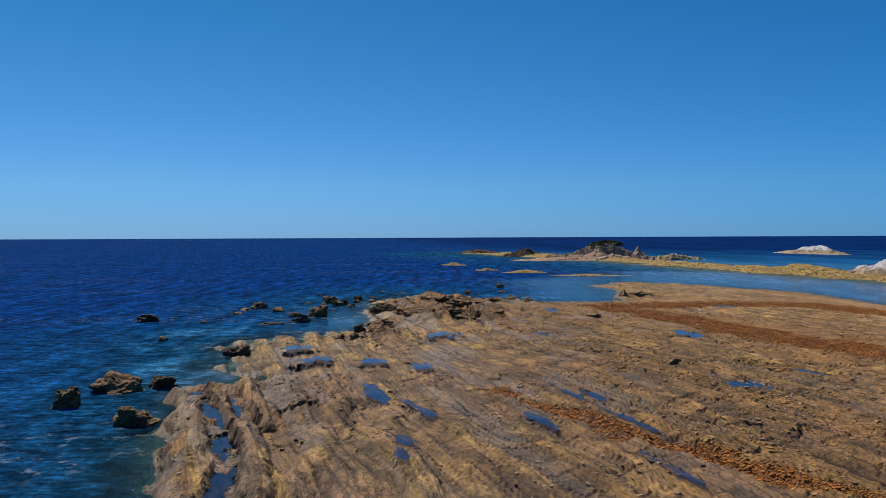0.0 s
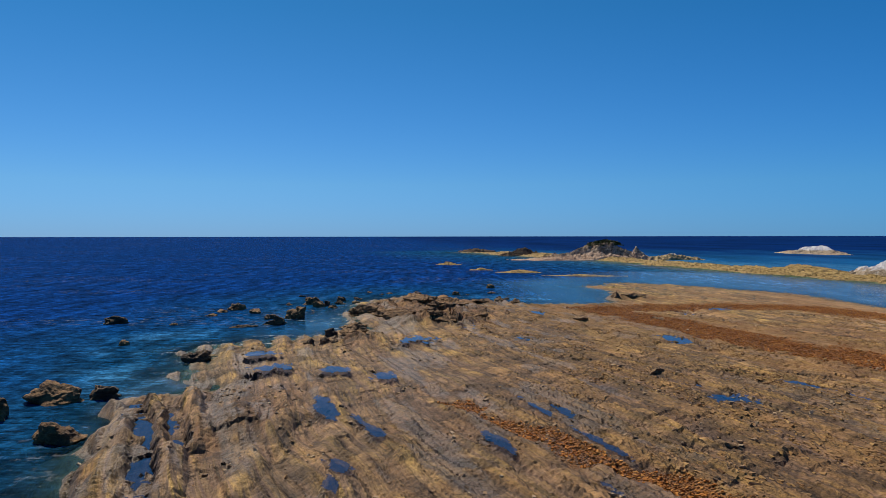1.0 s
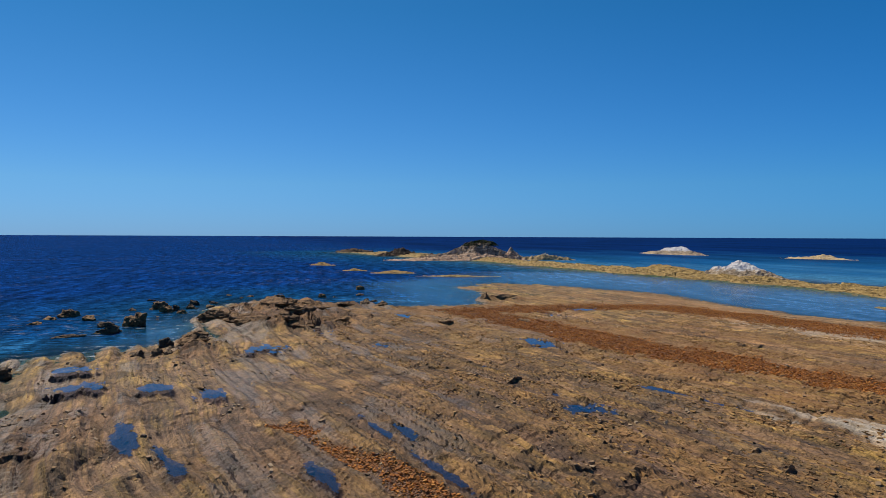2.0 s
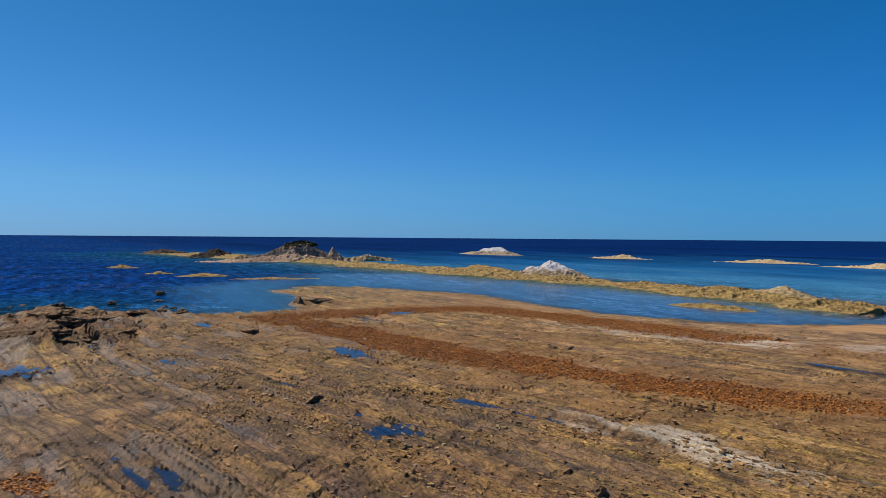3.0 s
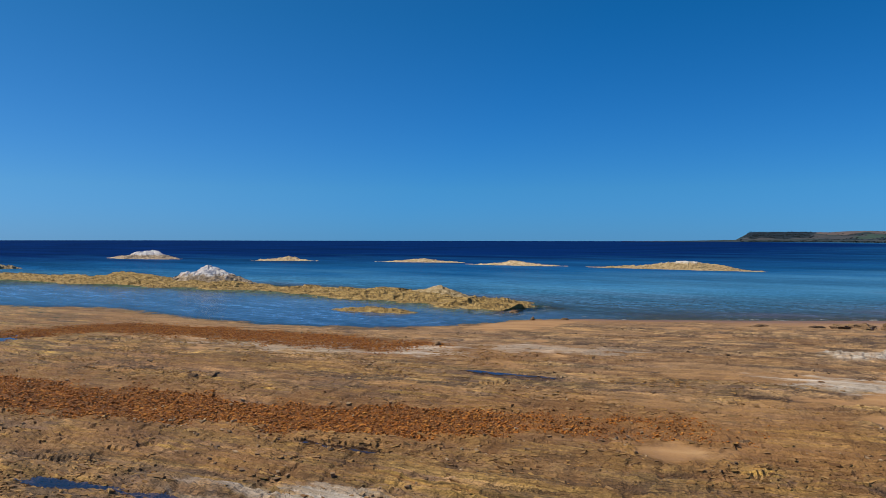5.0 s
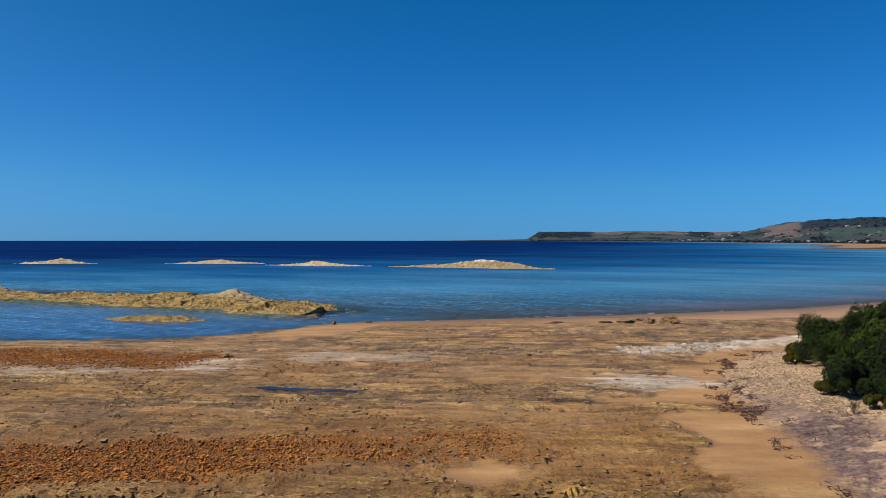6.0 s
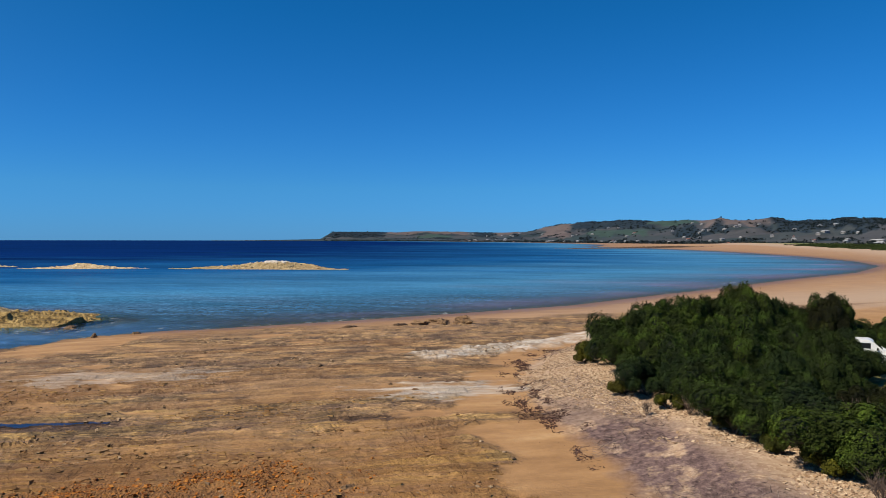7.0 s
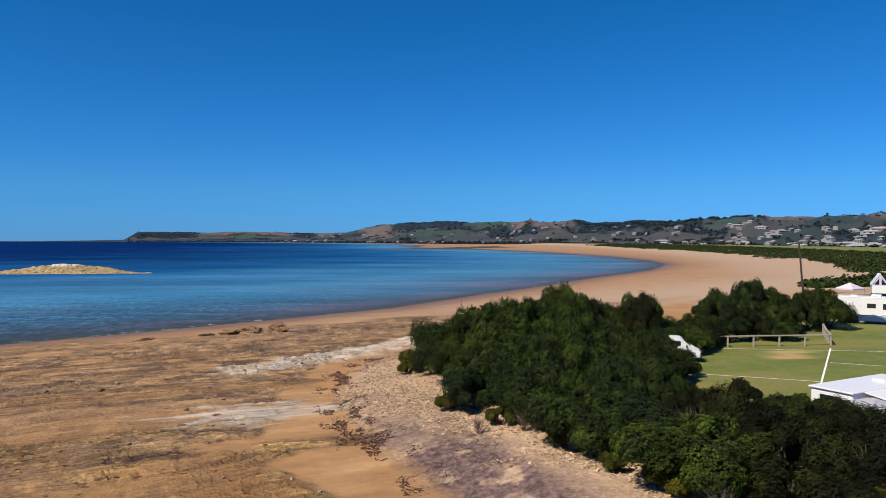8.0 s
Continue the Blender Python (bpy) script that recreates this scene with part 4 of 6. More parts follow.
def islet(name, cx, cy, length, width, up, heading, material, label, seed, jag=0.5, lean=0.0, res=0.5):
    """A low rock rising from the sea, as a rough heap of tilted slabs."""
    nx, ny = int(length * 2.4 / res), int(width * 2.4 / res)
    X, Y = np.meshgrid(np.linspace(-1.2, 1.2, max(nx, 24)), np.linspace(-1.2, 1.2, max(ny, 16)))
    px, py = X * length / 2, Y * width / 2
    r = np.hypot(X, Y) * (1 + 0.22 * fbm(X * 2.2 + seed, Y * 2.2, seed, 3))
    peak = 0.55 + 0.45 * np.exp(-((X - lean) / 0.35) ** 2) + 0.3 * fbm(X * 2 + 9, Y * 2, seed + 5, 3)
    Z = up * np.clip(1 - r ** 1.7, -1.0, 1) * np.clip(peak, 0.15, 2)
    slab = (px * 0.5 + py * 0.87) / (up * 0.6 + 1.2) + 0.5 * noise2(px / 3, py / 3, seed + 8)
    slab = slab - np.floor(slab)
    k = up * 0.5 + 1.2
    Z = Z + ease(-0.2 * up, 0.35 * up, Z) * min(up, 2.4) * jag * (0.10 * slab + 0.25 * fbm(px / k, py / k, seed + 9, 5, 0.55))
    Z = Z + ease(-0.1 * up, 0.3 * up, Z) * min(up, 2.6) * jag * (0.30 * blocks(px / (0.35 * up + 1.0), py / (0.35 * up + 0.8), seed + 30) + 0.22 * blocks(px / 0.9, py / 0.8, seed + 31))
    crag = 0.6 - np.abs(noise2(px / 1.5, py / 1.2, seed + 20)) * 1.2 - 0.7 * np.abs(noise2(px / 0.6, py / 0.6, seed + 21))
    Z = Z + ease(0, 0.3 * up, Z) * min(up, 3.0) * 0.07 * jag * crag
    me = sheet_mesh(name, px, py, Z, {}, np.full((px.shape[0] - 1, px.shape[1] - 1), up > 3.0))
    me.materials.append(material)
    ob = new(name, me)
    ob.matrix_world = pose(cx, cy, 0, 0, 0, heading)
    return tagged(ob, label, "rock islet")


stack = islet("sea_stack", 74, 328, 50, 26, 8.0, 8, STACK_ROCK, "tall grey sea stack of broken slabs, capped with dark scrub", 101, 0.8, 0.1, 0.4)
islet("rock_islet", 88, 321, 14, 12, 4.6, 0, PINK_ROCK, "pale block of rock standing beside the sea stack", 103, 0.6, 0, 0.3)
islet("rock_islet", 66, 319, 66, 17, 2.7, 8, PINK_ROCK, "pale pink-tan rock apron round the foot of the sea stack", 104, 0.5, 0.2)
islet("rock_islet", 104, 318, 26, 8, 2.6, -8, GUANO_ROCK, "low pale rocks on the crest of the reef", 105, 0.7)
islet("rock_islet", 44, 382, 26, 12, 3.6, 20, DARK_ROCK, "dark rock at the seaward end of the reef", 107, 0.7)
islet("rock_islet", 24, 470, 22, 12, 2.4, 0, DARK_ROCK, "dark half-drowned rock off the reef's end", 109, 0.7)
islet("rock_islet", 120, 111, 20, 9, 1.9, -80, GUANO_ROCK, "low hump of the reef with a white top", 123, 0.25, 0.1, 0.25)
islet("rock_islet", 113, 181, 30, 12, 4.0, -66, WHITE_TOPS, "bright white guano-covered rock on the reef", 111, 0.4, -0.05, 0.3)
islet("rock_islet", 213, 411, 46, 16, 5.0, -72, WHITE_TOPS, "rock islet with a white top in open water", 113, 0.35, 0.2)
islet("rock_islet", 245, 323, 32, 8, 2.0, -60, PALE_ROCK, "small low cream-coloured islet in open water", 115, 0.4, 0.2)
islet("rock_islet", 276, 255, 40, 8, 1.7, -66, PALE_ROCK, "long low cream-coloured islet in open water", 117, 0.4)
islet("rock_islet", 273, 196, 42, 8, 1.5, -82, PALE_ROCK, "long flat cream-coloured islet in open water", 119, 0.4)
islet("rock_islet", 281, 127, 66, 12, 2.6, -85, GUANO_ROCK, "ochre islet with a white crest in the bay", 121, 0.35, 0.25)
for cx, cy, ln, wd, up, hd, sd in ((4, 268, 9, 4, 1.0, -30, 131), (14, 228, 7, 4, 0.7, 0, 133), (25, 213, 14, 5, 0.7, -10, 135), (40, 196, 22, 4, 0.35, -12, 137), (93, 100, 17, 4, 0.6, -75, 139), (38, 152, 9, 3, 0.4, 0, 141)):
    islet("rock_islet", cx, cy, ln, wd, up, hd, REEF_ROCK, "low ochre rock just above the lagoon's water", sd, 0.6, 0, 0.3)


# ---- boulders ----
def boulder(x, y, w, l, h, seed, material=BROWN_ROCK, label="brown layered boulder on the rock platform", turn=0.0, level=None, name="boulder"):
    """A broken block: a ball cut by random planes, roughened along its beds."""
    bm = bmesh.new()
    bmesh.ops.create_icosphere(bm, subdivisions=5 if w > 4.5 else 4 if w > 1.4 else 3, radius=1.0)
    rnd = random.Random(seed)
    cuts = [(Vector((rnd.gauss(0, 1), rnd.gauss(0, 1), rnd.gauss(0, 0.8))).normalized(), rnd.uniform(0.5, 0.9)) for _ in range(11)]
    for vert in bm.verts:
        p = vert.co.copy()
        k = 1.0
        for nrm, dist in cuts:
            s = p.dot(nrm)
            if s > dist:
                k = min(k, dist / s)
        p = p * k
        q = p + Vector((seed * 3.1, seed * 1.7, 0))
        step = noise.noise(Vector((q.x * 1.2, q.y * 1.2, q.z * 6.0)))
        ledge = math.floor(3.2 * (p.z + 0.25 * p.x) + 0.6 * noise.noise(q * 1.5)) % 2
        p = p * (1 + 0.26 * noise.fractal(q * 1.9, 0.7, 2.1, 5) + 0.12 * step + 0.10 * ledge)
        vert.co = Vector((p.x * w / 2, p.y * l / 2, p.z * h * 0.62 + h * 0.30))
    ob = part(name, bm, material, None, smooth=False)
    ob.matrix_world = pose(x, y, ground_z(x, y) - 0.05 - 0.34 * h if level is None else level, 0, 0, turn)
    return tagged(ob, label, "boulder")


SEA_DARK = "dark wet boulder standing in the shallow sea"
SEA_BROWN = "brown layered boulder standing in the shallow sea"
for row in ((-38.9, 93.2, 3.0, 2.4, 1.6, 1, DARK_ROCK, SEA_DARK), (-30.1, 75.7, 1.4, 1.2, 0.9, 2, CRAG_ROCK, SEA_BROWN),
            (-24.9, 46.8, 2.0, 2.2, 2.0, 3, CRAG_ROCK, SEA_BROWN), (-23.6, 51.2, 4.0, 3.0, 1.9, 4, CRAG_ROCK, SEA_BROWN),
            (-20.9, 52.3, 2.6, 2.0, 1.9, 5, DARK_ROCK, SEA_DARK), (-18.5, 42.2, 3.4, 2.6, 1.7, 6, CRAG_ROCK, SEA_BROWN),
            (-28.4, 110, 4.5, 3.0, 1.6, 7, CRAG_ROCK, SEA_BROWN), (-30.0, 107, 3.2, 2.2, 0.9, 27, CRAG_ROCK, SEA_BROWN),
            (-24.4, 105.3, 2.6, 2.0, 1.3, 8, CRAG_ROCK, SEA_BROWN), (-18.6, 92.2, 3.0, 3.4, 1.5, 9, DARK_ROCK, SEA_DARK),
            (-17.2, 99.0, 3.2, 3.0, 2.2, 10, CRAG_ROCK, SEA_BROWN), (-18.8, 118, 4.0, 2.6, 1.6, 11, CRAG_ROCK, SEA_BROWN),
            (-20.3, 124, 2.6, 2.0, 1.2, 12, CRAG_ROCK, SEA_BROWN), (-31.1, 91.7, 2.0, 1.2, 0.6, 13, DARK_ROCK, SEA_DARK),
            (-29.8, 101.7, 2.2, 1.4, 0.7, 14, CRAG_ROCK, SEA_BROWN), (-22.2, 89.6, 4.2, 1.6, 0.6, 15, DARK_ROCK, SEA_DARK),
            (12.2, 152, 2.4, 1.6, 1.6, 16, CRAG_ROCK, SEA_BROWN), (11.5, 139, 2.6, 1.6, 0.7, 17, DARK_ROCK, SEA_DARK),
            (-12.5, 126, 2.2, 1.6, 1.0, 18, DARK_ROCK, SEA_DARK), (-14.5, 112, 1.6, 1.2, 0.9, 19, CRAG_ROCK, SEA_BROWN), (-23, 132, 1.6, 1.2, 0.8, 20, DARK_ROCK, SEA_DARK),
            (-8, 138, 1.6, 1.2, 0.7, 21, DARK_ROCK, SEA_DARK), (-3, 143, 1.3, 1.0, 0.6, 22, DARK_ROCK, SEA_DARK), (-12, 141, 2.2, 1.0, 0.6, 23, CRAG_ROCK, SEA_BROWN)):
    boulder(*row[:6], row[6], row[7], turn=row[5] * 37, level=-0.18 - 0.22 * row[4])
rocks = random.Random(5)
for i in range(46):
    x, y = rocks.uniform(-30, 14), rocks.uniform(84, 150)
    if -3.0 < ground_z(x, y) < 0.05:
        w = rocks.uniform(0.7, 2.4)
        boulder(x, y, w, w * rocks.uniform(0.5, 0.9), w * rocks.uniform(0.3, 0.6), 200 + i, rocks.choice((DARK_ROCK, CRAG_ROCK)), SEA_DARK if i % 2 else SEA_BROWN, i * 41, -0.12 - 0.1 * w)
for row in ((-19.4, 66.4, 2.4, 1.9, 2.0, 31, DARK_ROCK), (-10.6, 73.0, 1.6, 1.3, 1.0, 32, DARK_ROCK), (-9.4, 74.2, 1.4, 1.2, 1.0, 33, BROWN_ROCK), (-8.3, 73.5, 1.2, 1.0, 0.8, 34, BROWN_ROCK),
            (-9.0, 76.3, 1.6, 1.4, 1.3, 35, DARK_ROCK), (-3.2, 58.4, 2.4, 0.9, 0.5, 36, BROWN_ROCK), (15.9, 37.2, 1.5, 1.0, 0.55, 37, BROWN_ROCK), (18.2, 55.8, 1.3, 0.9, 0.6, 38, BROWN_ROCK),
            (16.9, 56.0, 0.8, 0.7, 0.4, 39, BROWN_ROCK), (29.8, 93.1, 2.2, 1.4, 0.9, 40, BROWN_ROCK), (34.9, 125.6, 5.5, 2.4, 0.95, 41, BROWN_ROCK), (31.8, 125.0, 1.8, 1.5, 1.3, 42, BROWN_ROCK),
            (19.6, 92.0, 3.0, 2.0, 1.1, 43, BROWN_ROCK), (43.8, 69.1, 1.2, 0.8, 0.7, 44, BROWN_ROCK), (45.3, 68.5, 2.0, 0.7, 0.4, 45, BROWN_ROCK), (48.6, 56.2, 0.9, 0.6, 0.5, 46, BROWN_ROCK),
            (24.9, 35.7, 0.7, 0.35, 0.6, 47, BROWN_ROCK), (25.1, 38.4, 0.6, 0.5, 0.35, 48, BROWN_ROCK), (69.9, 66.8, 0.9, 0.8, 0.8, 49, BROWN_ROCK), (52.1, 30.8, 1.3, 0.6, 0.28, 50, BROWN_ROCK),
            (19.7, 43.6, 0.7, 0.5, 0.35, 51, BROWN_ROCK), (98.7, 74.0, 1.6, 1.0, 0.8, 52, BROWN_ROCK), (101.8, 70.5, 1.3, 0.8, 0.7, 53, BROWN_ROCK), (24.9, 72.4, 0.9, 0.6, 0.4, 54, BROWN_ROCK),
            (112.6, 38.2, 2.6, 3.0, 1.0, 55, BROWN_ROCK), (113.4, 35.4, 2.4, 3.2, 1.2, 63, BROWN_ROCK), (113.6, 32.8, 2.6, 2.2, 1.5, 66, BROWN_ROCK), (116.5, 36.6, 2.8, 3.6, 0.8, 65, BROWN_ROCK), (111.8, 40.8, 1.8, 2.0, 0.7, 67, DARK_ROCK), (109, 47, 3.2, 1.8, 0.5, 64, BROWN_ROCK), (11.2, 119, 3.0, 1.8, 1.3, 56, BROWN_ROCK), (28.7, 42.6, 0.45, 0.35, 0.3, 57, BROWN_ROCK), (79.5, 41, 0.8, 0.6, 0.4, 58, BROWN_ROCK),
            (14.6, 120.5, 2.0, 1.6, 1.0, 59, BROWN_ROCK), (63.0, 44.2, 0.5, 0.4, 0.3, 60, BROWN_ROCK), (105.5, 82.5, 4.0, 2.0, 1.2, 61, BROWN_ROCK), (79, 33.8, 1.0, 0.5, 0.35, 62, BROWN_ROCK)):
    boulder(*row[:6], row[6], "dark boulder lying on the ochre rock platform" if row[6] is DARK_ROCK else "brown weathered boulder lying on the rock platform", turn=row[5] * 53)


for row in ((-6, 112, 5.5, 4, 1.9, 71), (-1, 107, 7, 5.5, 2.0, 72), (3.2, 110.5, 5, 4, 1.7, 73), (-3.5, 98, 6, 3, 1.3, 74), (8, 117, 5, 3, 1.3, 76), (14, 118.5, 4, 2.5, 1.2, 77),
            (-1, 121, 5, 4, 1.5, 78), (-7, 77.8, 3.4, 2.6, 1.4, 79), (-8.6, 88.5, 3, 2.5, 1.1, 80), (-8.5, 101.5, 4.6, 3, 1.5, 81), (5.5, 104, 4, 2.6, 1.0, 82), (11, 99, 3, 1.8, 0.8, 83), (1.5, 91.5, 6.5, 3.2, 1.5, 85), (-2.6, 94.5, 5.0, 3.2, 1.7, 86), (6.0, 94.0, 5.0, 2.6, 1.2, 87), (-4.6, 100.5, 5.0, 4.0, 1.9, 88), (2.0, 99.0, 6.0, 4.0, 1.9, 89), (7.5, 108, 4.5, 3.0, 1.3, 90), (-12.5, 83, 2.6, 1.8, 0.9, 84)):
    boulder(*row, CRAG_ROCK, "rugged red-brown outcrop of broken beds by the water", turn=row[5] * 29, level=ground_z(row[0], row[1]) - 0.42 * row[4], name="rock_outcrop")


# ---- loose stones, weed and sticks ----
def scatter(name, label, category, pts, size, material, seed, flat=0.55, long=1.5, sink=0.25, slim=1.0, aim=None):
    """Many loose broken pieces as one mesh of jittered blocks."""
    rng = np.random.default_rng(seed)
    n = len(pts)
    base = np.array([(x, y, z) for z in (-1, 1) for y in (-1, 1) for x in (-1, 1)], float)
    quads = np.array([(4, 5, 7, 6), (0, 1, 5, 4), (2, 6, 7, 3), (0, 4, 6, 2), (1, 3, 7, 5)])
    v = base[None] * (1 + rng.uniform(-0.45, 0.25, (n, 8, 3)))
    s = size[0] + (size[1] - size[0]) * rng.random(n) ** 2.2
    v = v * (s[:, None, None] / 2) * np.stack([rng.uniform(1, long, n), rng.uniform(0.7, 1.1, n) * slim, rng.uniform(0.5, 1.2, n) * flat], -1)[:, None]
    a, b = rng.uniform(0, 2 * np.pi, n), rng.normal(0, 0.35, n)
    if aim is not None:                                # long side along the beds, tilted with them
        a, b = aim + rng.normal(0, 0.22, n), rng.normal(0, 0.12, n)
        c, k = rng.normal(0.30, 0.22, n)[:, None], v.copy()
        v[..., 1], v[..., 2] = k[..., 1] * np.cos(c) - k[..., 2] * np.sin(c), k[..., 1] * np.sin(c) + k[..., 2] * np.cos(c)
    ca, sa, cb, sb = np.cos(a)[:, None], np.sin(a)[:, None], np.cos(b)[:, None], np.sin(b)[:, None]
    x, z = v[..., 0] * cb - v[..., 2] * sb, v[..., 0] * sb + v[..., 2] * cb
    x, y = x * ca - v[..., 1] * sa, x * sa + v[..., 1] * ca
    g = plan(pts[:, 0], pts[:, 1])
    lift = g["z"] + s * flat * sink
    co = np.stack([x + pts[:, :1], y + pts[:, 1:2], z + lift[:, None]], -1).reshape(-1, 3)
    faces = (quads[None] + 8 * np.arange(n)[:, None, None]).reshape(-1, 4)
    return tagged(mesh_object(name, co, faces, material), label, category, kind="stuff")


def pick(seed, n, x0, x1, y0, y1, chance):
    rng = np.random.default_rng(seed)
    p = np.stack([rng.uniform(x0, x1, n), rng.uniform(y0, y1, n)], -1)
    return p[rng.random(n) < chance(plan(p[:, 0], p[:, 1]), p[:, 0], p[:, 1])]


scatter("red_rubble", "rust-red broken stones filling the hollows between the beds", "rubble",
        pick(1, 420000, 2, 72, 22, 125, lambda g, x, y: g["red"] * np.clip(g["d"] / 2, 0, 1)), (0.055, 0.15), RED_STONES, 1)
scatter("shingle", "cream and tan shingle heaped along the berm", "shingle",
        pick(2, 190000, 42, 108, 6, 30, lambda g, x, y: 0.75 * ease(2.8, 5.0, g["e"] - 2.2 * ease(66, 56, x) + 2.6 * ease(64, 72, x) + 1.5 * fbm(x / 3, y / 3, 95, 2)) * ease(11, 8, g["e"])), (0.03, 0.13), PALE_STONES, 2)
scatter("loose_stones", "small brown stones strewn over the rock platform", "stones",
        pick(3, 20000, -16, 96, 22, 100, lambda g, x, y: g["rock"] * np.clip(g["d"], 0, 1) * ease(0.05, 0.7, fbm(x / 4, y / 4, 91, 4))), (0.04, 0.22), BROWN_STONES, 3)
scatter("broken_slabs", "jagged broken slabs of brown rock along the tilted beds", "rocks",
        pick(6, 230000, -17, 72, 24, 118, lambda g, x, y: ease(0.6, 0.9, g["rock"]) * ease(0.3, 1.2, g["d"]) * (1 - g["red"]) * (1 - g["wet"] * 0.8) * (1 - 0.6 * ease(40, 70, x)) * (0.06 + ease(8, 16, x + 0.15 * (y - 40))) * (0.08 + 0.92 * ease(0.0, 0.6, fbm(g["u"] / 3.0, g["v"] / 7.0, 96, 4)))),
        (0.05, 0.24), SLAB_STONES, 6, 0.55, 2.4, -0.22, 0.85, math.radians(106.5))
scatter("seaweed", "dark red-brown seaweed cast up in clumps on the sand", "seaweed",
        pick(4, 150000, 44, 90, 14, 32, lambda g, x, y: np.maximum(ease(-1.6, 0.2, g["e"]) * ease(2.6, 0.8, g["e"]) * ease(58, 63, x) * ease(0.22, 0.5, fbm(x / 1.5, y / 0.9, 92, 4)), ease(0.45, 0.1, np.abs(g["e"] - 0.2 + 0.4 * fbm(x / 1.5, y / 1.5, 90, 3))) * ease(-0.35, 0.2, fbm(x / 2, y / 2, 89, 3)) * 0.6)), (0.04, 0.13), WRACK, 4, 0.35, 2.6, 0.25, 0.5)
scatter("driftwood", "grey driftwood sticks and litter along the high-tide line", "driftwood",
        pick(5, 60000, 42, 104, 4, 28, lambda g, x, y: ease(-0.5, 1.0, g["e"]) * ease(9.5, 4.0, g["e"]) * ease(0.0, 0.3, fbm(x / 3.0, y / 3.0, 93, 4))), (0.05, 0.20), STICKS, 5, 0.10, 5.0, 0.6, 0.13)


# ---- far land ----
HILL_AT = [60, 66, 70, 72.3, 73.2, 76, 83, 89, 90.5, 92, 97.5, 106.5, 115, 120, 125.6, 128.6, 150]      # degrees from +y towards +x
HILL_UP = [0, 0, 5, 10, 56, 58, 58, 52, 74, 92, 93, 77, 69, 70, 59, 58, 56]
HILL_NEAR = [4500, 4400, 4300, 4150, 4050, 3900, 3200, 2450, 2350, 2250, 1950, 1550, 1250, 1080, 900, 800, 700]


def hill_z(a, r):
    up, near = np.interp(a, HILL_AT, HILL_UP), np.interp(a, HILL_AT, HILL_NEAR)
    far = np.minimum(near * 1.55 + 350, 4850)
    k = ease(0, 1, (r - near) / (far - near))
    low = 2.5 * ease(0, 0.06, (r - near) / (far - near))
    roll = 0.16 * fbm(a / 2.6, r / 420, 201, 4) * ease(0.05, 0.5, k)
    return -1.0 + low + up * np.clip(k + roll * (1 - 0.6 * ease(0.8, 1, k)), 0, 1.08) * (1 + 0.03 * noise2(a / 0.5, r / 900, 203))


def far_place(a, r):
    return 28 + r * math.sin(math.radians(a)), 23 + r * math.cos(math.radians(a))


def hill_material():
    m = Mat("farmland hills, haze-blue")
    p = m.where()
    cells = m.node("ShaderNodeTexVoronoi")
    m.put(cells.inputs["Vector"], m.scaled(p, 1.0, 0.5, 0.0))
    cells.inputs["Scale"].default_value = 0.0042
    sep = m.node("ShaderNodeSeparateColor")
    m.put(sep.inputs[0], cells.outputs["Color"])
    # field and wood colours pulled towards blue: distance haze put into the colour
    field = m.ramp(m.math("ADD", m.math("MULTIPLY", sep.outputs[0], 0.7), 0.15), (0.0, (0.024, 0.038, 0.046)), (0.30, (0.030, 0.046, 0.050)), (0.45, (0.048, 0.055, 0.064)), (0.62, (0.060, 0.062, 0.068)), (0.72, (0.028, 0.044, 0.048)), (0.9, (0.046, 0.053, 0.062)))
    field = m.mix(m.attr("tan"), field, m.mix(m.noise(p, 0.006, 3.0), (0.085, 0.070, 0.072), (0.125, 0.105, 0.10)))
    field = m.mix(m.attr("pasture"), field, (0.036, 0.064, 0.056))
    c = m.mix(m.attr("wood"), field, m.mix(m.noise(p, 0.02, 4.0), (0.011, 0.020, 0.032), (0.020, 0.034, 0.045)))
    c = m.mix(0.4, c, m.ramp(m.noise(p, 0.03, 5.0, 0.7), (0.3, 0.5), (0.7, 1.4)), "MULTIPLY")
    return m.done(c, 0.95, Specular_IOR_Level=0.1)


# degrees and share of the slope from foot to crest, of woods, dry paddocks and pasture
HILL_COVER = {"wood": ((72.8, 77.5, 0.35, 1.2), (84.5, 86.5, 0.5, 0.9), (89.2, 91.6, 0.85, 1.2), (92.6, 98.8, 0.55, 1.2), (107.2, 116.6, 0.5, 1.2), (126, 132, 0.9, 1.2), (100, 104, 0.30, 0.5), (117, 121, 0.8, 1.2)),
              "tan": ((77.6, 84, 0.62, 1.0), (86.6, 88.8, 0.55, 0.9), (90.0, 92.4, 0.25, 0.85), (102, 106.6, 0.55, 0.9), (120.4, 126, 0.84, 1.2), (98.8, 102, 0.96, 1.2), (127, 140, 0.7, 0.9)),
              "pasture": ((98.8, 102, 0.66, 0.95), (80, 83, 0.35, 0.55), (117, 120, 0.55, 0.8), (94, 98, 0.35, 0.5))}


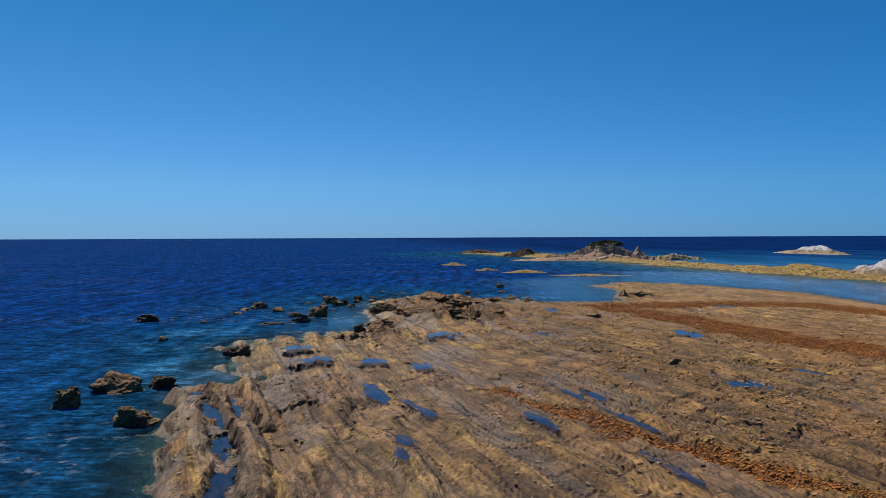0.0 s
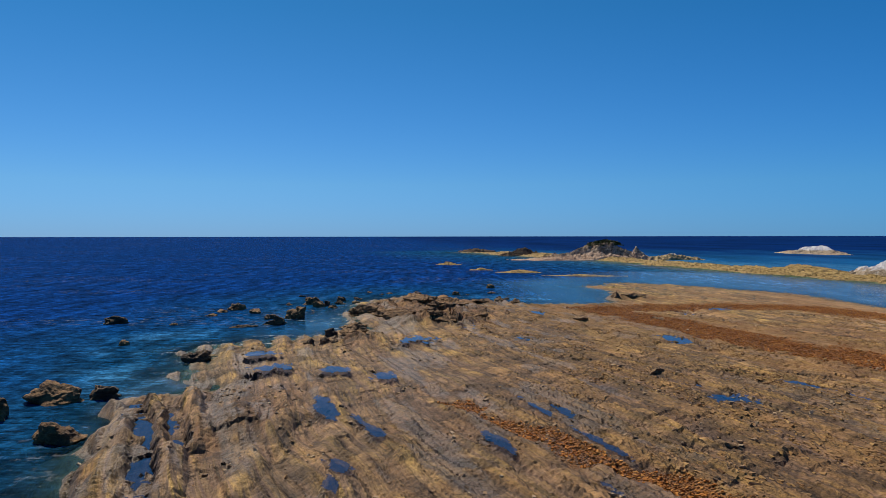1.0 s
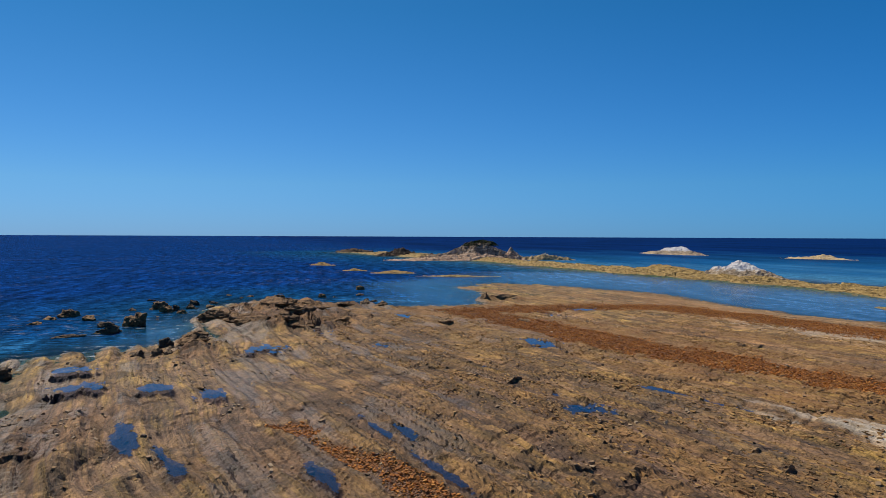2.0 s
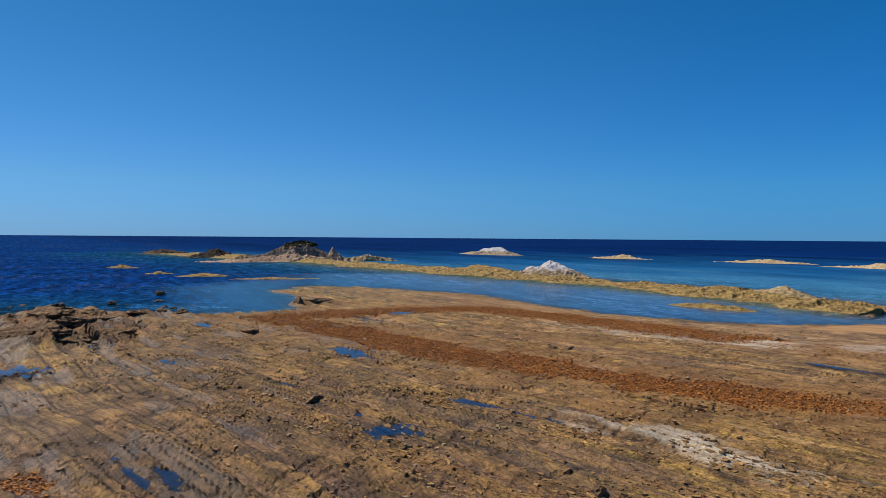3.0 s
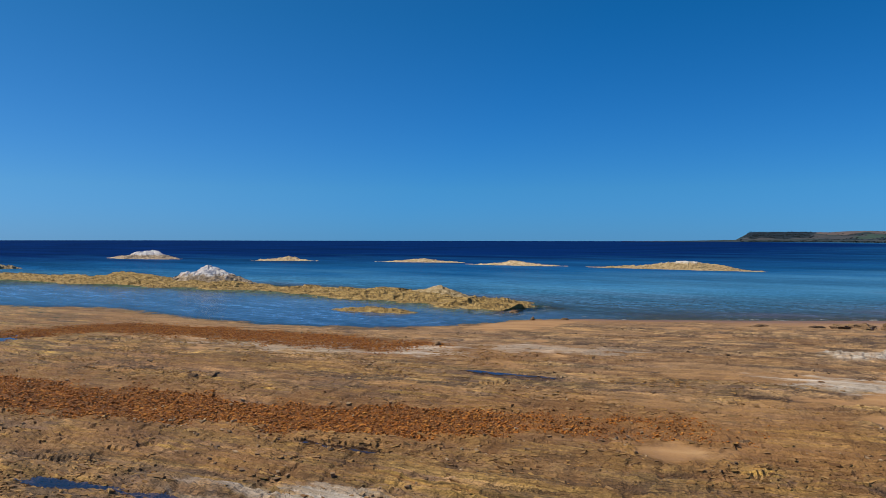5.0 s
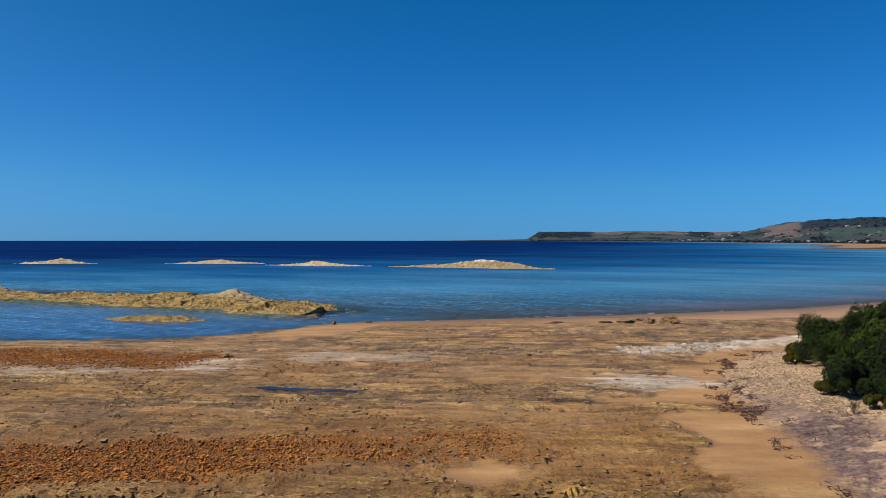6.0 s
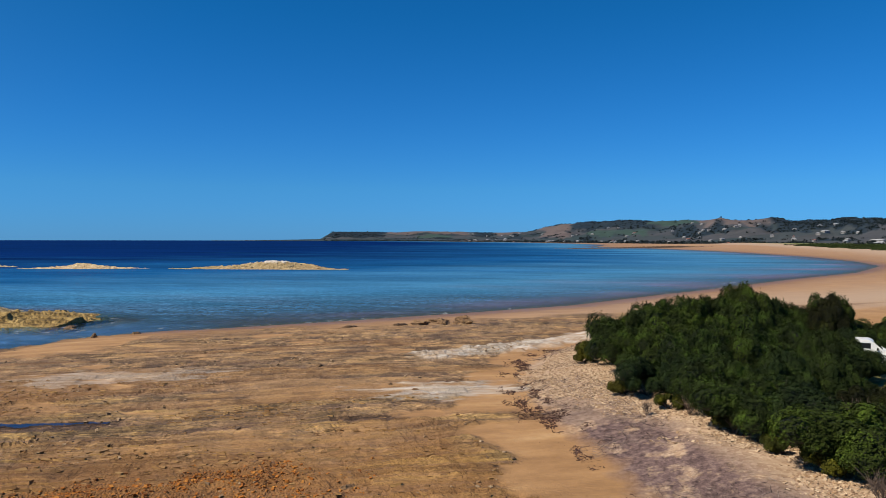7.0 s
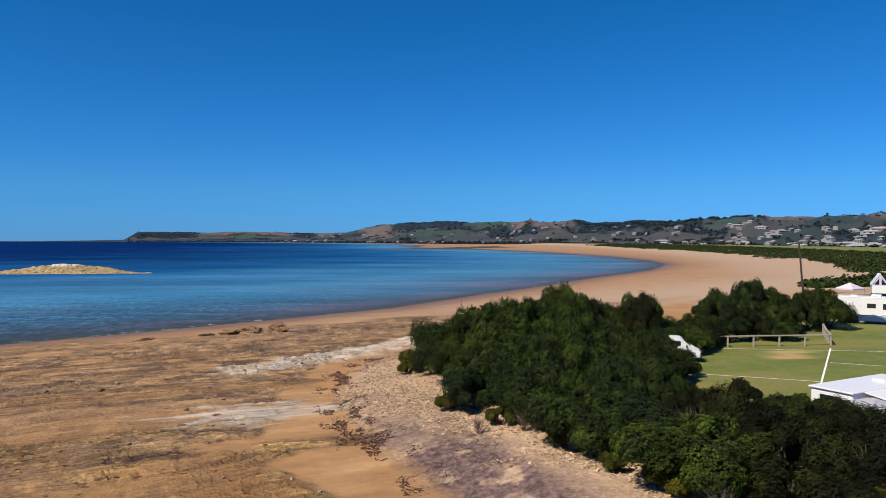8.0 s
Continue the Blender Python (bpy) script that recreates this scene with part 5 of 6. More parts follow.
def cover(kind, a, r):
    near = np.interp(a, HILL_AT, HILL_NEAR)
    k = (r - near) / (np.minimum(near * 1.55 + 350, 4850) - near)
    ja, jk = a + 0.5 * fbm(a / 0.9, k * 5, 211, 3), k + 0.07 * fbm(a / 0.7, k * 4, 212, 3)
    out = np.zeros(np.shape(a))
    for a0, a1, k0, k1 in HILL_COVER[kind]:
        out = np.maximum(out, ease(-0.12, 0.12, np.minimum(np.minimum(ja - a0, a1 - ja), np.minimum(jk - k0, k1 - jk) * 8)))
    if kind == "wood":
        out = np.maximum(out, np.maximum(ease(0.13, 0.09, k + 0.05 * fbm(a / 0.5, k, 213, 3)), ease(0.42, 0.55, fbm(a / 1.4, k * 9, 214, 3)) * ease(0.75, 0.5, k)))
    return out


A, R = np.meshgrid(np.linspace(64, 150, 520), np.concatenate([np.linspace(650, 2400, 90), np.linspace(2430, 4880, 70)]))
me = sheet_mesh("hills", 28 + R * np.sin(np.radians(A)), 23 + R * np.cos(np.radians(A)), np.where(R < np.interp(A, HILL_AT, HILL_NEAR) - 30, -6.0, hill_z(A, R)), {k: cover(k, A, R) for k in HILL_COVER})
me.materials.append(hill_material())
tagged(new("hills", me), "low far hills with dark woods and dry brown and green fields, blued for haze", "hills", kind="structure")


def clumps(name, label, category, pts, base, size, material, seed, leaves=14, kind="stuff", fine=1.0):
    """Far or low growth: heaps of leafy tufts, joined."""
    rng = np.random.default_rng(seed)
    n = len(pts)
    s = rng.uniform(size[0], size[1], n)
    th, ph = rng.uniform(0, 2 * np.pi, (n, leaves)), np.arccos(rng.uniform(-0.1, 1, (n, leaves)))
    rr = rng.uniform(0.55, 1.05, (n, leaves)) * s[:, None]
    nrm = np.stack([np.sin(ph) * np.cos(th), np.sin(ph) * np.sin(th), np.cos(ph)], -1)
    c = np.stack([pts[:, :1] + nrm[..., 0] * rr, pts[:, 1:2] + nrm[..., 1] * rr, base[:, None] + nrm[..., 2] * rr * 0.8 + 0.1 * s[:, None]], -1)
    t1 = np.cross(nrm, rng.normal(0, 1, nrm.shape))
    t1 /= np.linalg.norm(t1, axis=-1, keepdims=True) + 1e-9
    t2 = np.cross(nrm, t1) + 0.5 * nrm * rng.normal(0, 1, th.shape)[..., None]
    w = (s[:, None] * rng.uniform(0.22, 0.42, th.shape))[..., None] * fine
    v = np.stack([c + t1 * w, c + t2 * w * 0.8 + nrm * w * 0.3, c - t1 * w, c - t2 * w * 0.8 - nrm * w * 0.15], 2).reshape(-1, 3)
    faces = np.arange(len(v)).reshape(-1, 4)
    return tagged(mesh_object(name, v, faces, material), label, category, kind=kind)


rng = np.random.default_rng(330)
cap = np.stack([rng.uniform(62, 86, 700), rng.uniform(318, 336, 700)], -1)
cap_z = 8.4 * (1 - (np.abs(cap[:, 0] - 76) / 15) ** 2.2) * (1 - (np.abs(cap[:, 1] - 328) / 11) ** 2.5)
keep = (cap_z > 6.4) & (rng.random(700) < 0.7)
clumps("stack_scrub", "dark low scrub capping the sea stack", "scrub", cap[keep], cap_z[keep] - 0.3, (0.5, 1.1), LEAF, 331, 12)


def far_woods():
    rng = np.random.default_rng(300)
    a, k = rng.uniform(72.4, 132, 11000), rng.uniform(0.0, 1.0, 11000) ** 1.5
    near = np.interp(a, HILL_AT, HILL_NEAR)
    r = near + 15 + k * (np.minimum(near * 1.55 + 350, 4850) - near)
    x, y = 28 + r * np.sin(np.radians(a)), 23 + r * np.cos(np.radians(a))
    keep = (cover("wood", a, r) > 0.4) & (rng.random(len(a)) < 0.8) | (rng.random(len(a)) < 0.05)
    pts = np.stack([x, y], -1)[keep]
    base = hill_z(a[keep], r[keep])
    clumps("far_woods", "dark trees and hedges scattered over the far hills", "trees", pts, base, (2.5, 6), FAR_LEAF_HAZE, 302, 12)


# far leaves carry the same haze in their colour: blue-grey, not green
FAR_LEAF_HAZE = leaf_material("far tree leaves, haze-blue", (0.010, 0.018, 0.026), (0.020, 0.033, 0.040))
far_woods()


def belt():
    rng = np.random.default_rng(310)
    n = 30000
    x = 150 + 1000 * rng.random(n) ** 1.9
    y = rng.uniform(-420, -60, n)
    e = into(x, y, BACK)
    keep = (e > 5 + 4 * fbm(x / 25, y / 25, 311, 2)) & (e < 30 + 0.09 * x)
    x, y, e = x[keep], y[keep], e[keep]
    base = plan(x, y)["z"] - 0.3
    clumps("coastal_scrub", "low green coastal scrub on the dunes behind the beach", "scrub", np.stack([x, y], -1), base, (0.9, 2.4), LEAF_MID, 312, 46, fine=0.5)


LEAF_MID = leaf_material("green dune scrub leaves", (0.008, 0.018, 0.006), (0.036, 0.062, 0.014))
belt()


# ---- houses of the far town ----
HOUSE_WALL = plain("pale house walls", (0.26, 0.26, 0.26), 0.7)
ROOFS = [plain("grey roof", (0.22, 0.23, 0.25), 0.6), plain("white roof", (0.30, 0.31, 0.33), 0.5), plain("red roof", (0.24, 0.09, 0.06), 0.7)]


def house(w, l, h, roof):
    ob = empty("house", Matrix(), "small pale house on the far hillside", "house", "houses of the far town")
    part("wall", box(bmesh.new(), 0, 0, h / 2 - 1, w, l, h + 2), HOUSE_WALL, ob)
    bm = bmesh.new()
    k = 0.5
    v = [bm.verts.new(p) for p in ((-w / 2 - k, -l / 2 - k, h), (w / 2 + k, -l / 2 - k, h), (w / 2 + k, l / 2 + k, h), (-w / 2 - k, l / 2 + k, h), (0, -l / 4, h + w * 0.24), (0, l / 4, h + w * 0.24))]
    for f in ((0, 1, 4), (1, 2, 5, 4), (2, 3, 5), (3, 0, 4, 5), (3, 2, 1, 0)):
        bm.faces.new([v[i] for i in f])
    part("roof", bm, roof, ob, "hipped roof")
    for side in (-1, 1):
        for i in (-1, 0, 1):
            part("window", box(bmesh.new(), side * w / 2, i * l * 0.28, h * 0.55, 0.12, l * 0.14, h * 0.4), GLASS, ob)
    return ob


def town():
    rnd = random.Random(77)
    kinds = [house(7, 10, 2.8, ROOFS[0]), house(7, 11, 3.0, ROOFS[1]), house(7, 9, 4.5, ROOFS[0]), house(6, 9, 2.8, ROOFS[2]), house(9, 24, 3.6, ROOFS[1])]
    used = set()
    for i in range(170):
        a = rnd.choice((rnd.uniform(112, 130), rnd.uniform(118, 130), rnd.uniform(84, 112)))
        near = float(np.interp(a, HILL_AT, HILL_NEAR))
        r = near + 40 + rnd.random() ** 1.4 * 0.45 * near
        k = rnd.choices(range(5), (5, 4, 4, 2, 1))[0]
        x, y = far_place(a, r)
        m = pose(x, y, float(hill_z(np.array([a]), np.array([r]))[0]), 0, 0, rnd.uniform(0, 180))
        if k in used:
            copy_thing(kinds[k], m)
        else:
            kinds[k].matrix_world = m
            used.add(k)


town()
islet("rock_groyne", 972, -138, 330, 20, 2.6, -56, DARK_ROCK, "long low dark rock groyne across the head of the bay", 151, 0.4, 0, 3.0)


# ---- coastal scrub close by ----
def crown_points(seed, rx, ry, rz, blobs, count, leaf):
    rng = np.random.default_rng(seed)
    way_ = rng.normal(0, 1, (blobs, 3))
    way_[:, 2] = np.abs(way_[:, 2]) * 0.8 - 0.10
    way_ /= np.linalg.norm(way_, axis=1, keepdims=True)
    cen = way_ * rng.uniform(0.55, 0.86, blobs)[:, None] * np.array([1, 1, 0.50]) + np.array([0, 0, 0.34])
    rad = rng.uniform(0.16, 0.34, blobs)
    pick_ = rng.integers(0, blobs, count * 3)
    nrm = rng.normal(0, 1, (count * 3, 3))
    nrm /= np.linalg.norm(nrm, axis=1, keepdims=True)
    bump_ = 1 + 0.26 * fbm(nrm[:, 0] * 4 + pick_, nrm[:, 1] * 4 + nrm[:, 2] * 3, seed + 3, 3)
    p = cen[pick_] + nrm * (rad[pick_] * bump_ * rng.uniform(0.84, 1.06, len(pick_)))[:, None]
    deep = np.zeros(len(p), bool)
    for i in range(blobs):
        deep |= (np.linalg.norm(p - cen[i], axis=1) < rad[i] * 0.80) & (pick_ != i)
    ok = ~deep & (p[:, 2] > 0.03) & (nrm[:, 2] > -0.35 + 0.3 * rng.normal(0, 1, len(p)))
    p, nrm = p[ok][:count], nrm[ok][:count]
    scale = np.array([rx, ry, rz])
    p[:, 2] = cen[pick_[ok][:count], 2] + (p[:, 2] - cen[pick_[ok][:count], 2]) * 0.8
    return p * scale, nrm, cen * scale, rad[:, None] * scale


def bush(seed, rx, ry, rz, blobs, count, leaf, material, label):
    """A dense shrub: limbs, and a crown of many small leaf sprays over a lumpy outline."""
    ob = empty("shrub", Matrix(), label, "shrub", "coastal shrubs by the beach")
    p, nrm, cen, rad = crown_points(seed, rx, ry, rz, blobs, count, leaf)
    rng = np.random.default_rng(seed + 1)
    n = len(p)
    nn = nrm + rng.normal(0, 0.20, nrm.shape) + np.array([0.0, 0.0, 0.22])
    nn /= np.linalg.norm(nn, axis=1, keepdims=True)
    t1 = np.cross(nn, rng.normal(0, 1, nn.shape))
    t1 /= np.linalg.norm(t1, axis=1, keepdims=True)
    t2 = np.cross(nn, t1)
    s = (leaf * rng.uniform(0.7, 1.6, n))[:, None]
    v = np.stack([p + t1 * s, p + t2 * s * 0.45 + nn * s * 0.25, p - t1 * s * 0.7, p - t2 * s * 0.45 + nn * s * 0.25], 1).reshape(-1, 3)
    faces = np.arange(len(v)).reshape(-1, 4)
    # solid cores, coloured near black to stand in for shade between the leaves
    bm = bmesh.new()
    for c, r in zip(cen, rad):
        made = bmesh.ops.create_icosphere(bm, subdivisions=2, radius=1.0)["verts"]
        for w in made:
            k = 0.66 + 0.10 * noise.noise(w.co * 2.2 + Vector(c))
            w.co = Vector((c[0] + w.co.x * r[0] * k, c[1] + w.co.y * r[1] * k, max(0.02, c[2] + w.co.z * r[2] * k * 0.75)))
    tagged(part("inner_growth", bm, SHADE_CORE, ob), "solid dark core, the crown's inner shade put into its colour", kind="stuff")
    mesh_object("crown", v, faces, material, ob)
    for i in range(0, len(cen), 3):
        part("limb", rod(bmesh.new(), (0.08 * rx * math.cos(i), 0.08 * ry * math.sin(i), 0), tuple(cen[i]), 0.07, 0.03, 6), BARK, ob)
    return ob


LEAF_YELLOW = leaf_material("yellow-green shrub leaves", (0.020, 0.026, 0.004), (0.11, 0.12, 0.014))
# green taken almost to black: the crown's inner shade as a colour
SHADE_CORE = plain("shade-dark crown core", (0.005, 0.009, 0.004), 0.9)


def dead_shrub(seed, up, spread):
    ob = empty("dead_shrub", Matrix(), "bare grey dead shrub with fine twigs", "shrub", "dead shrubs among the scrub")
    rnd = random.Random(seed)
    for i in range(9):
        a, lean_ = rnd.uniform(0, 6.28), rnd.uniform(0.25, 0.9)
        top = Vector((spread * lean_ * math.cos(a), spread * lean_ * math.sin(a), up * rnd.uniform(0.7, 1.0)))
        bm = rod(bmesh.new(), (0, 0, 0), top * 0.6, 0.03, 0.018, 5)
        for j in range(9):
            st = top * rnd.uniform(0.25, 0.6)
            en = st + Vector((rnd.gauss(0, 0.28) * spread, rnd.gauss(0, 0.28) * spread, rnd.uniform(0.1, 0.5) * up))
            rod(bm, st, en, 0.014, 0.005, 4)
            rod(bm, (st + en) / 2, en + Vector((rnd.gauss(0, 0.2), rnd.gauss(0, 0.2), rnd.uniform(0, 0.3))) * spread * 0.6, 0.009, 0.004, 4)
        part("branch", bm, TWIG, ob)
    return ob


SCRUB_FRONT = [(84, 19.5), (76, 20), (69, 19), (63, 17.8), (57.5, 15), (52, 13), (47, 9.5), (40, 4), (38, -8), (50, -9), (57, -4), (62, 2.2), (67, 5), (73, 4), (79, 2.5), (85, 0),
               (92, -6), (98, -8), (100, -2), (95, 9), (90, 15)]
SCRUB_BACK = [(91, -8.5), (90.5, -18), (96, -21), (104, -26.5), (113, -33), (118, -33), (112, -20), (104, -12), (97, -8)]
DARK_LABEL, OLIVE_LABEL = "dense dark green coastal shrub above the shingle", "olive green coastal shrub with yellowish tips, its shade put into the leaf colour"


def scrub():
    rnd = random.Random(11)
    protos = [bush(401, 2.9, 2.7, 4.4, 24, 34000, 0.062, LEAF, DARK_LABEL), bush(402, 2.6, 3.0, 4.4, 21, 32000, 0.062, LEAF, DARK_LABEL),
              bush(403, 2.5, 2.4, 4.2, 19, 28000, 0.060, LEAF, DARK_LABEL), bush(404, 2.2, 2.3, 3.8, 20, 24000, 0.060, LEAF_OLIVE_SHADE, OLIVE_LABEL),
              bush(405, 2.5, 2.2, 4.0, 18, 26000, 0.060, LEAF_MID, DARK_LABEL)]
    used, spots = set(), []
    for ring, tall, gap in ((SCRUB_FRONT, None, 3.3), (SCRUB_BACK, 4.7, 3.5)):
        xs, ys = [p[0] for p in ring], [p[1] for p in ring]
        y = min(ys)
        row = 0
        while y < max(ys):
            x = min(xs) + (row % 2) * gap / 2
            while x < max(xs):
                spots.append((x + rnd.uniform(-0.7, 0.7), y + rnd.uniform(-0.7, 0.7), ring, tall))
                x += gap
            y += gap * 0.87
            row += 1
    spots += [(74.2, 3.4, None, 3.1), (71.6, 4.6, None, 3.2), (76.8, 3.6, None, 3.3), (73.0, 5.6, None, 3.4), (75.8, 3.2, None, 3.6), (72.5, 5.2, None, 3.9), (75.4, 1.6, None, 2.4),
              (86.2, -4.6, None, 2.0), (88, -6.2, None, 2.3), (90, -7.8, None, 2.4), (92.3, -9.2, None, 2.6), (85.8, -2.6, None, 2.6), (80.5, 0.6, None, 2.9),
              (98.5, -23.8, None, 4.2), (100.2, -25.6, None, 4.6), (99.6, -27.2, None, 4.0), (102.6, -28.2, None, 4.4), (91.4, -2.3, None, 5.6), (93.4, -3.4, None, 5.2), (78.6, 1.9, None, 3.5), (76.8, 0.6, None, 2.2), (79.0, 0.2, None, 2.0), (63.0, 3.0, None, 2.4), (61.4, 2.2, None, 2.4), (60.4, 1.4, None, 2.5), (58.8, 2.2, None, 2.9),
              (57.2, 2.0, None, 3.0), (58.4, 0.2, None, 2.4), (55.6, 1.8, None, 3.2), (56.6, 0.0, None, 2.5), (53.5, 1.0, None, 3.2), (55.0, -1.5, None, 2.4)]
    for x, y, ring, tall in spots:
        d = 9.0 if ring is None else float(into(np.array([x]), np.array([y]), ring)[0])
        if d < 1.1:
            continue
        top = tall or 3.2 + 1.8 * float(ease(60, 72, x))
        up = 0.93 * min(top, 1.7 + 0.62 * d) * (1.0 if ring is None else rnd.choice((0.60, 0.78, 0.92, 1.0, 1.14)))
        if ring is SCRUB_FRONT and 60 < x < 74 and y < 7:
            up = min(up, 2.3)
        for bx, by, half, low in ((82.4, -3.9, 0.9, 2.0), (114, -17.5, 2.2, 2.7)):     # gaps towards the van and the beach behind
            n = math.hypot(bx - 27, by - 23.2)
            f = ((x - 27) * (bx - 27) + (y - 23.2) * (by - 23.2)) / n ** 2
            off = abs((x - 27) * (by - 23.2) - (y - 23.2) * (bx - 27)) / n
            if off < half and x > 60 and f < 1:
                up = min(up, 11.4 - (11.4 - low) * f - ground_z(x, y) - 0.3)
        if up < 0.7 or math.hypot(x - 83.3, y + 1.7) < 1.9:
            continue
        # near scrub mostly takes the olive shrub with shade in its colour
        olive = x < 64 and y < 8.5
        k = rnd.choices(range(5), (1, 0, 1, 8, 0) if olive else (6, 6, 5, 1, 2))[0]
        wide = (0.66 + 0.32 * up / 4.5) * rnd.uniform(0.85, 1.15)
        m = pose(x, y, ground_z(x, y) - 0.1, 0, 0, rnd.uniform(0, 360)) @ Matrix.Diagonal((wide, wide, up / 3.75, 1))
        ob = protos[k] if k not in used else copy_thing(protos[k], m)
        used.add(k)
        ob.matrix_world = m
    low = bush(406, 1.0, 1.1, 1.3, 14, 9000, 0.05, LEAF_YELLOW, "low yellow-green shrub at the edge of the shingle")
    for i, (x, y, k) in enumerate(((58.6, 14.6, 1.0), (62.2, 16.4, 0.8), (66.4, 18.2, 0.9), (52.6, 12.0, 1.1), (80.5, 19.0, 1.3), (78.2, 19.8, 1.0), (47.0, 7.0, 1.7), (44.6, 4.6, 2.0), (55.2, 13.2, 0.7))):
        m = pose(x, y, ground_z(x, y) - 0.05, 0, 0, i * 67) @ Matrix.Scale(k, 4)
        ob = copy_thing(low, m) if i else low
        ob.matrix_world = m
    dead = [dead_shrub(i, 1.6, 1.0) for i in range(3)]
    for i, (x, y, k) in enumerate(((57.5, 14.2, 1.0), (60.8, 15.6, 0.9), (53.5, 11.8, 1.1), (68.5, 17.0, 0.9), (63.0, 12.5, 1.7), (56.2, 11.0, 1.5), (66.0, 9.5, 2.1), (71, 10, 2.6), (51.5, 9.5, 1.4), (96.5, 12.5, 1.3), (49.5, 11.5, 1.0), (61.5, 17.6, 0.7), (55.4, 9.6, 1.9), (52.6, 7.6, 1.9), (59.6, 11.6, 1.8), (50.6, 5.4, 2.0))):
        m = pose(x, y, ground_z(x, y), 0, 0, i * 70) @ Matrix.Scale(0.75 * k, 4)
        ob = dead[i] if i < 3 else copy_thing(dead[i % 3], m)
        ob.matrix_world = m


scrub()


# ---- camp ground: vehicles, fence, lines ----
def wheel(parent, x, y, r=0.36, w=0.24):
    t = part("wheel", rod(bmesh.new(), (x, y - w / 2, r), (x, y + w / 2, r), r, None, 20), RUBBER, parent, "black tyre")
    part("rim", rod(bmesh.new(), (x, y - w / 2 - 0.02, r), (x, y + w / 2 + 0.02, r), r * 0.58, None, 14), STEEL, t, "grey steel rim")


def motorhome():
    ob = empty("motorhome", pose(104, -31.3, ground_z(102, -34), 0, 0, -129.3), "large white motorhome with navy and light blue stripes on the lawn", "motorhome")
    L_, W_ = 8.8, 2.4
    part("body", box(bmesh.new(), L_ / 2, W_ / 2, 1.95, L_, W_, 2.25, 0.10), WHITE, ob)
    part("skirt", box(bmesh.new(), L_ / 2, W_ / 2, 0.62, L_ - 0.1, W_ - 0.06, 0.55, 0.03), NAVY, ob, "navy blue lower panel")
    part("stripe", box(bmesh.new(), L_ / 2, -0.004, 0.98, L_ - 0.3, 0.03, 0.16), NAVY, ob, "navy stripe")
    for i, col in ((0, SKYBLUE), (1, WHITE), (2, SKYBLUE)):
        bm = bmesh.new()
        pts = [(3.4 + i * 0.5 + 1.7 * t, 1.16 - 0.75 * t * t - 0.02 * i) for t in np.linspace(0, 1, 12)]
        for (xa, za), (xb, zb) in zip(pts, pts[1:]):
            f = [bm.verts.new(q) for q in ((xa, -0.024 - 0.004 * i, za), (xb, -0.024 - 0.004 * i, zb), (xb, -0.024 - 0.004 * i, zb - 0.10), (xa, -0.024 - 0.004 * i, za - 0.10))]
            bm.faces.new(f)
        part("swoosh", bm, col, ob, "curved stripe")
    for x, z, w, h in ((3.35, 2.1, 0.85, 0.5), (5.2, 2.05, 1.5, 0.66), (7.2, 2.05, 1.0, 0.66)):
        win = part("window", box(bmesh.new(), x, -0.012, z, w, 0.05, h, 0.02), RUBBER, ob, "black window frame")
        part("pane", box(bmesh.new(), x, -0.042, z, w - 0.12, 0.02, h - 0.12), GLASS, win, "dark glass")
    part("window", box(bmesh.new(), -0.012, W_ / 2, 2.2, 0.05, 1.2, 0.6, 0.02), GLASS, ob, "dark rear window")
    part("roof_unit", box(bmesh.new(), 3.8, W_ / 2, 3.2, 1.0, 0.75, 0.26, 0.06), WHITE, ob, "white air conditioner")
    part("roof_hatch", box(bmesh.new(), 1.6, W_ / 2, 3.14, 0.6, 0.6, 0.12, 0.03), WHITE, ob)
    part("roof_rail", box(bmesh.new(), L_ / 2, 0.03, 3.0, L_ - 0.2, 0.08, 0.1, 0.02), WHITE, ob)
    part("hatch", box(bmesh.new(), 1.9, -0.006, 1.45, 0.14, 0.03, 0.1), CANVAS, ob)
    part("vent", box(bmesh.new(), 2.3, -0.006, 2.05, 0.18, 0.03, 0.05), CANVAS, ob)
    part("emblem", box(bmesh.new(), 1.85, -0.01, 1.1, 0.8, 0.02, 0.08, 0.01), CANVAS, ob, "grey emblem")
    for x in (2.4, 7.3):
        for y in (0.2, W_ - 0.2):
            wheel(ob, x, y, 0.42)
    part("bumper", box(bmesh.new(), -0.08, W_ / 2, 0.55, 0.16, W_ - 0.1, 0.22, 0.04), NAVY, ob)


motorhome()


def gazebo(x, y, heading):
    ob = empty("gazebo", pose(x, y, ground_z(x, y), 0, 0, heading), "grey-lavender canvas gazebo standing behind the motorhome", "gazebo")
    bm = bmesh.new()
    ring = [bm.verts.new((1.35 * a, 1.35 * b, 1.9)) for a, b in ((-1, -1), (1, -1), (1, 1), (-1, 1))]
    tip = bm.verts.new((0, 0, 2.7))
    for i in range(4):
        bm.faces.new((ring[i], ring[(i + 1) % 4], tip))
    part("canopy", bm, LAVENDER, ob, "pyramid canopy")
    for a in (-1, 1):
        for b in (-1, 1):
            part("leg", rod(bmesh.new(), (1.3 * a, 1.3 * b, 0), (1.3 * a, 1.3 * b, 1.9), 0.03), STEEL, ob)
        part("valance", box(bmesh.new(), 1.35 * a, 0, 1.8, 0.02, 2.7, 0.2), LAVENDER, ob)
        part("valance", box(bmesh.new(), 0, 1.35 * a, 1.8, 2.7, 0.02, 0.2), LAVENDER, ob)


LAVENDER = plain("lavender grey canvas", (0.50, 0.47, 0.58), 0.8, 0.08)
gazebo(123.0, -46.9, 20)


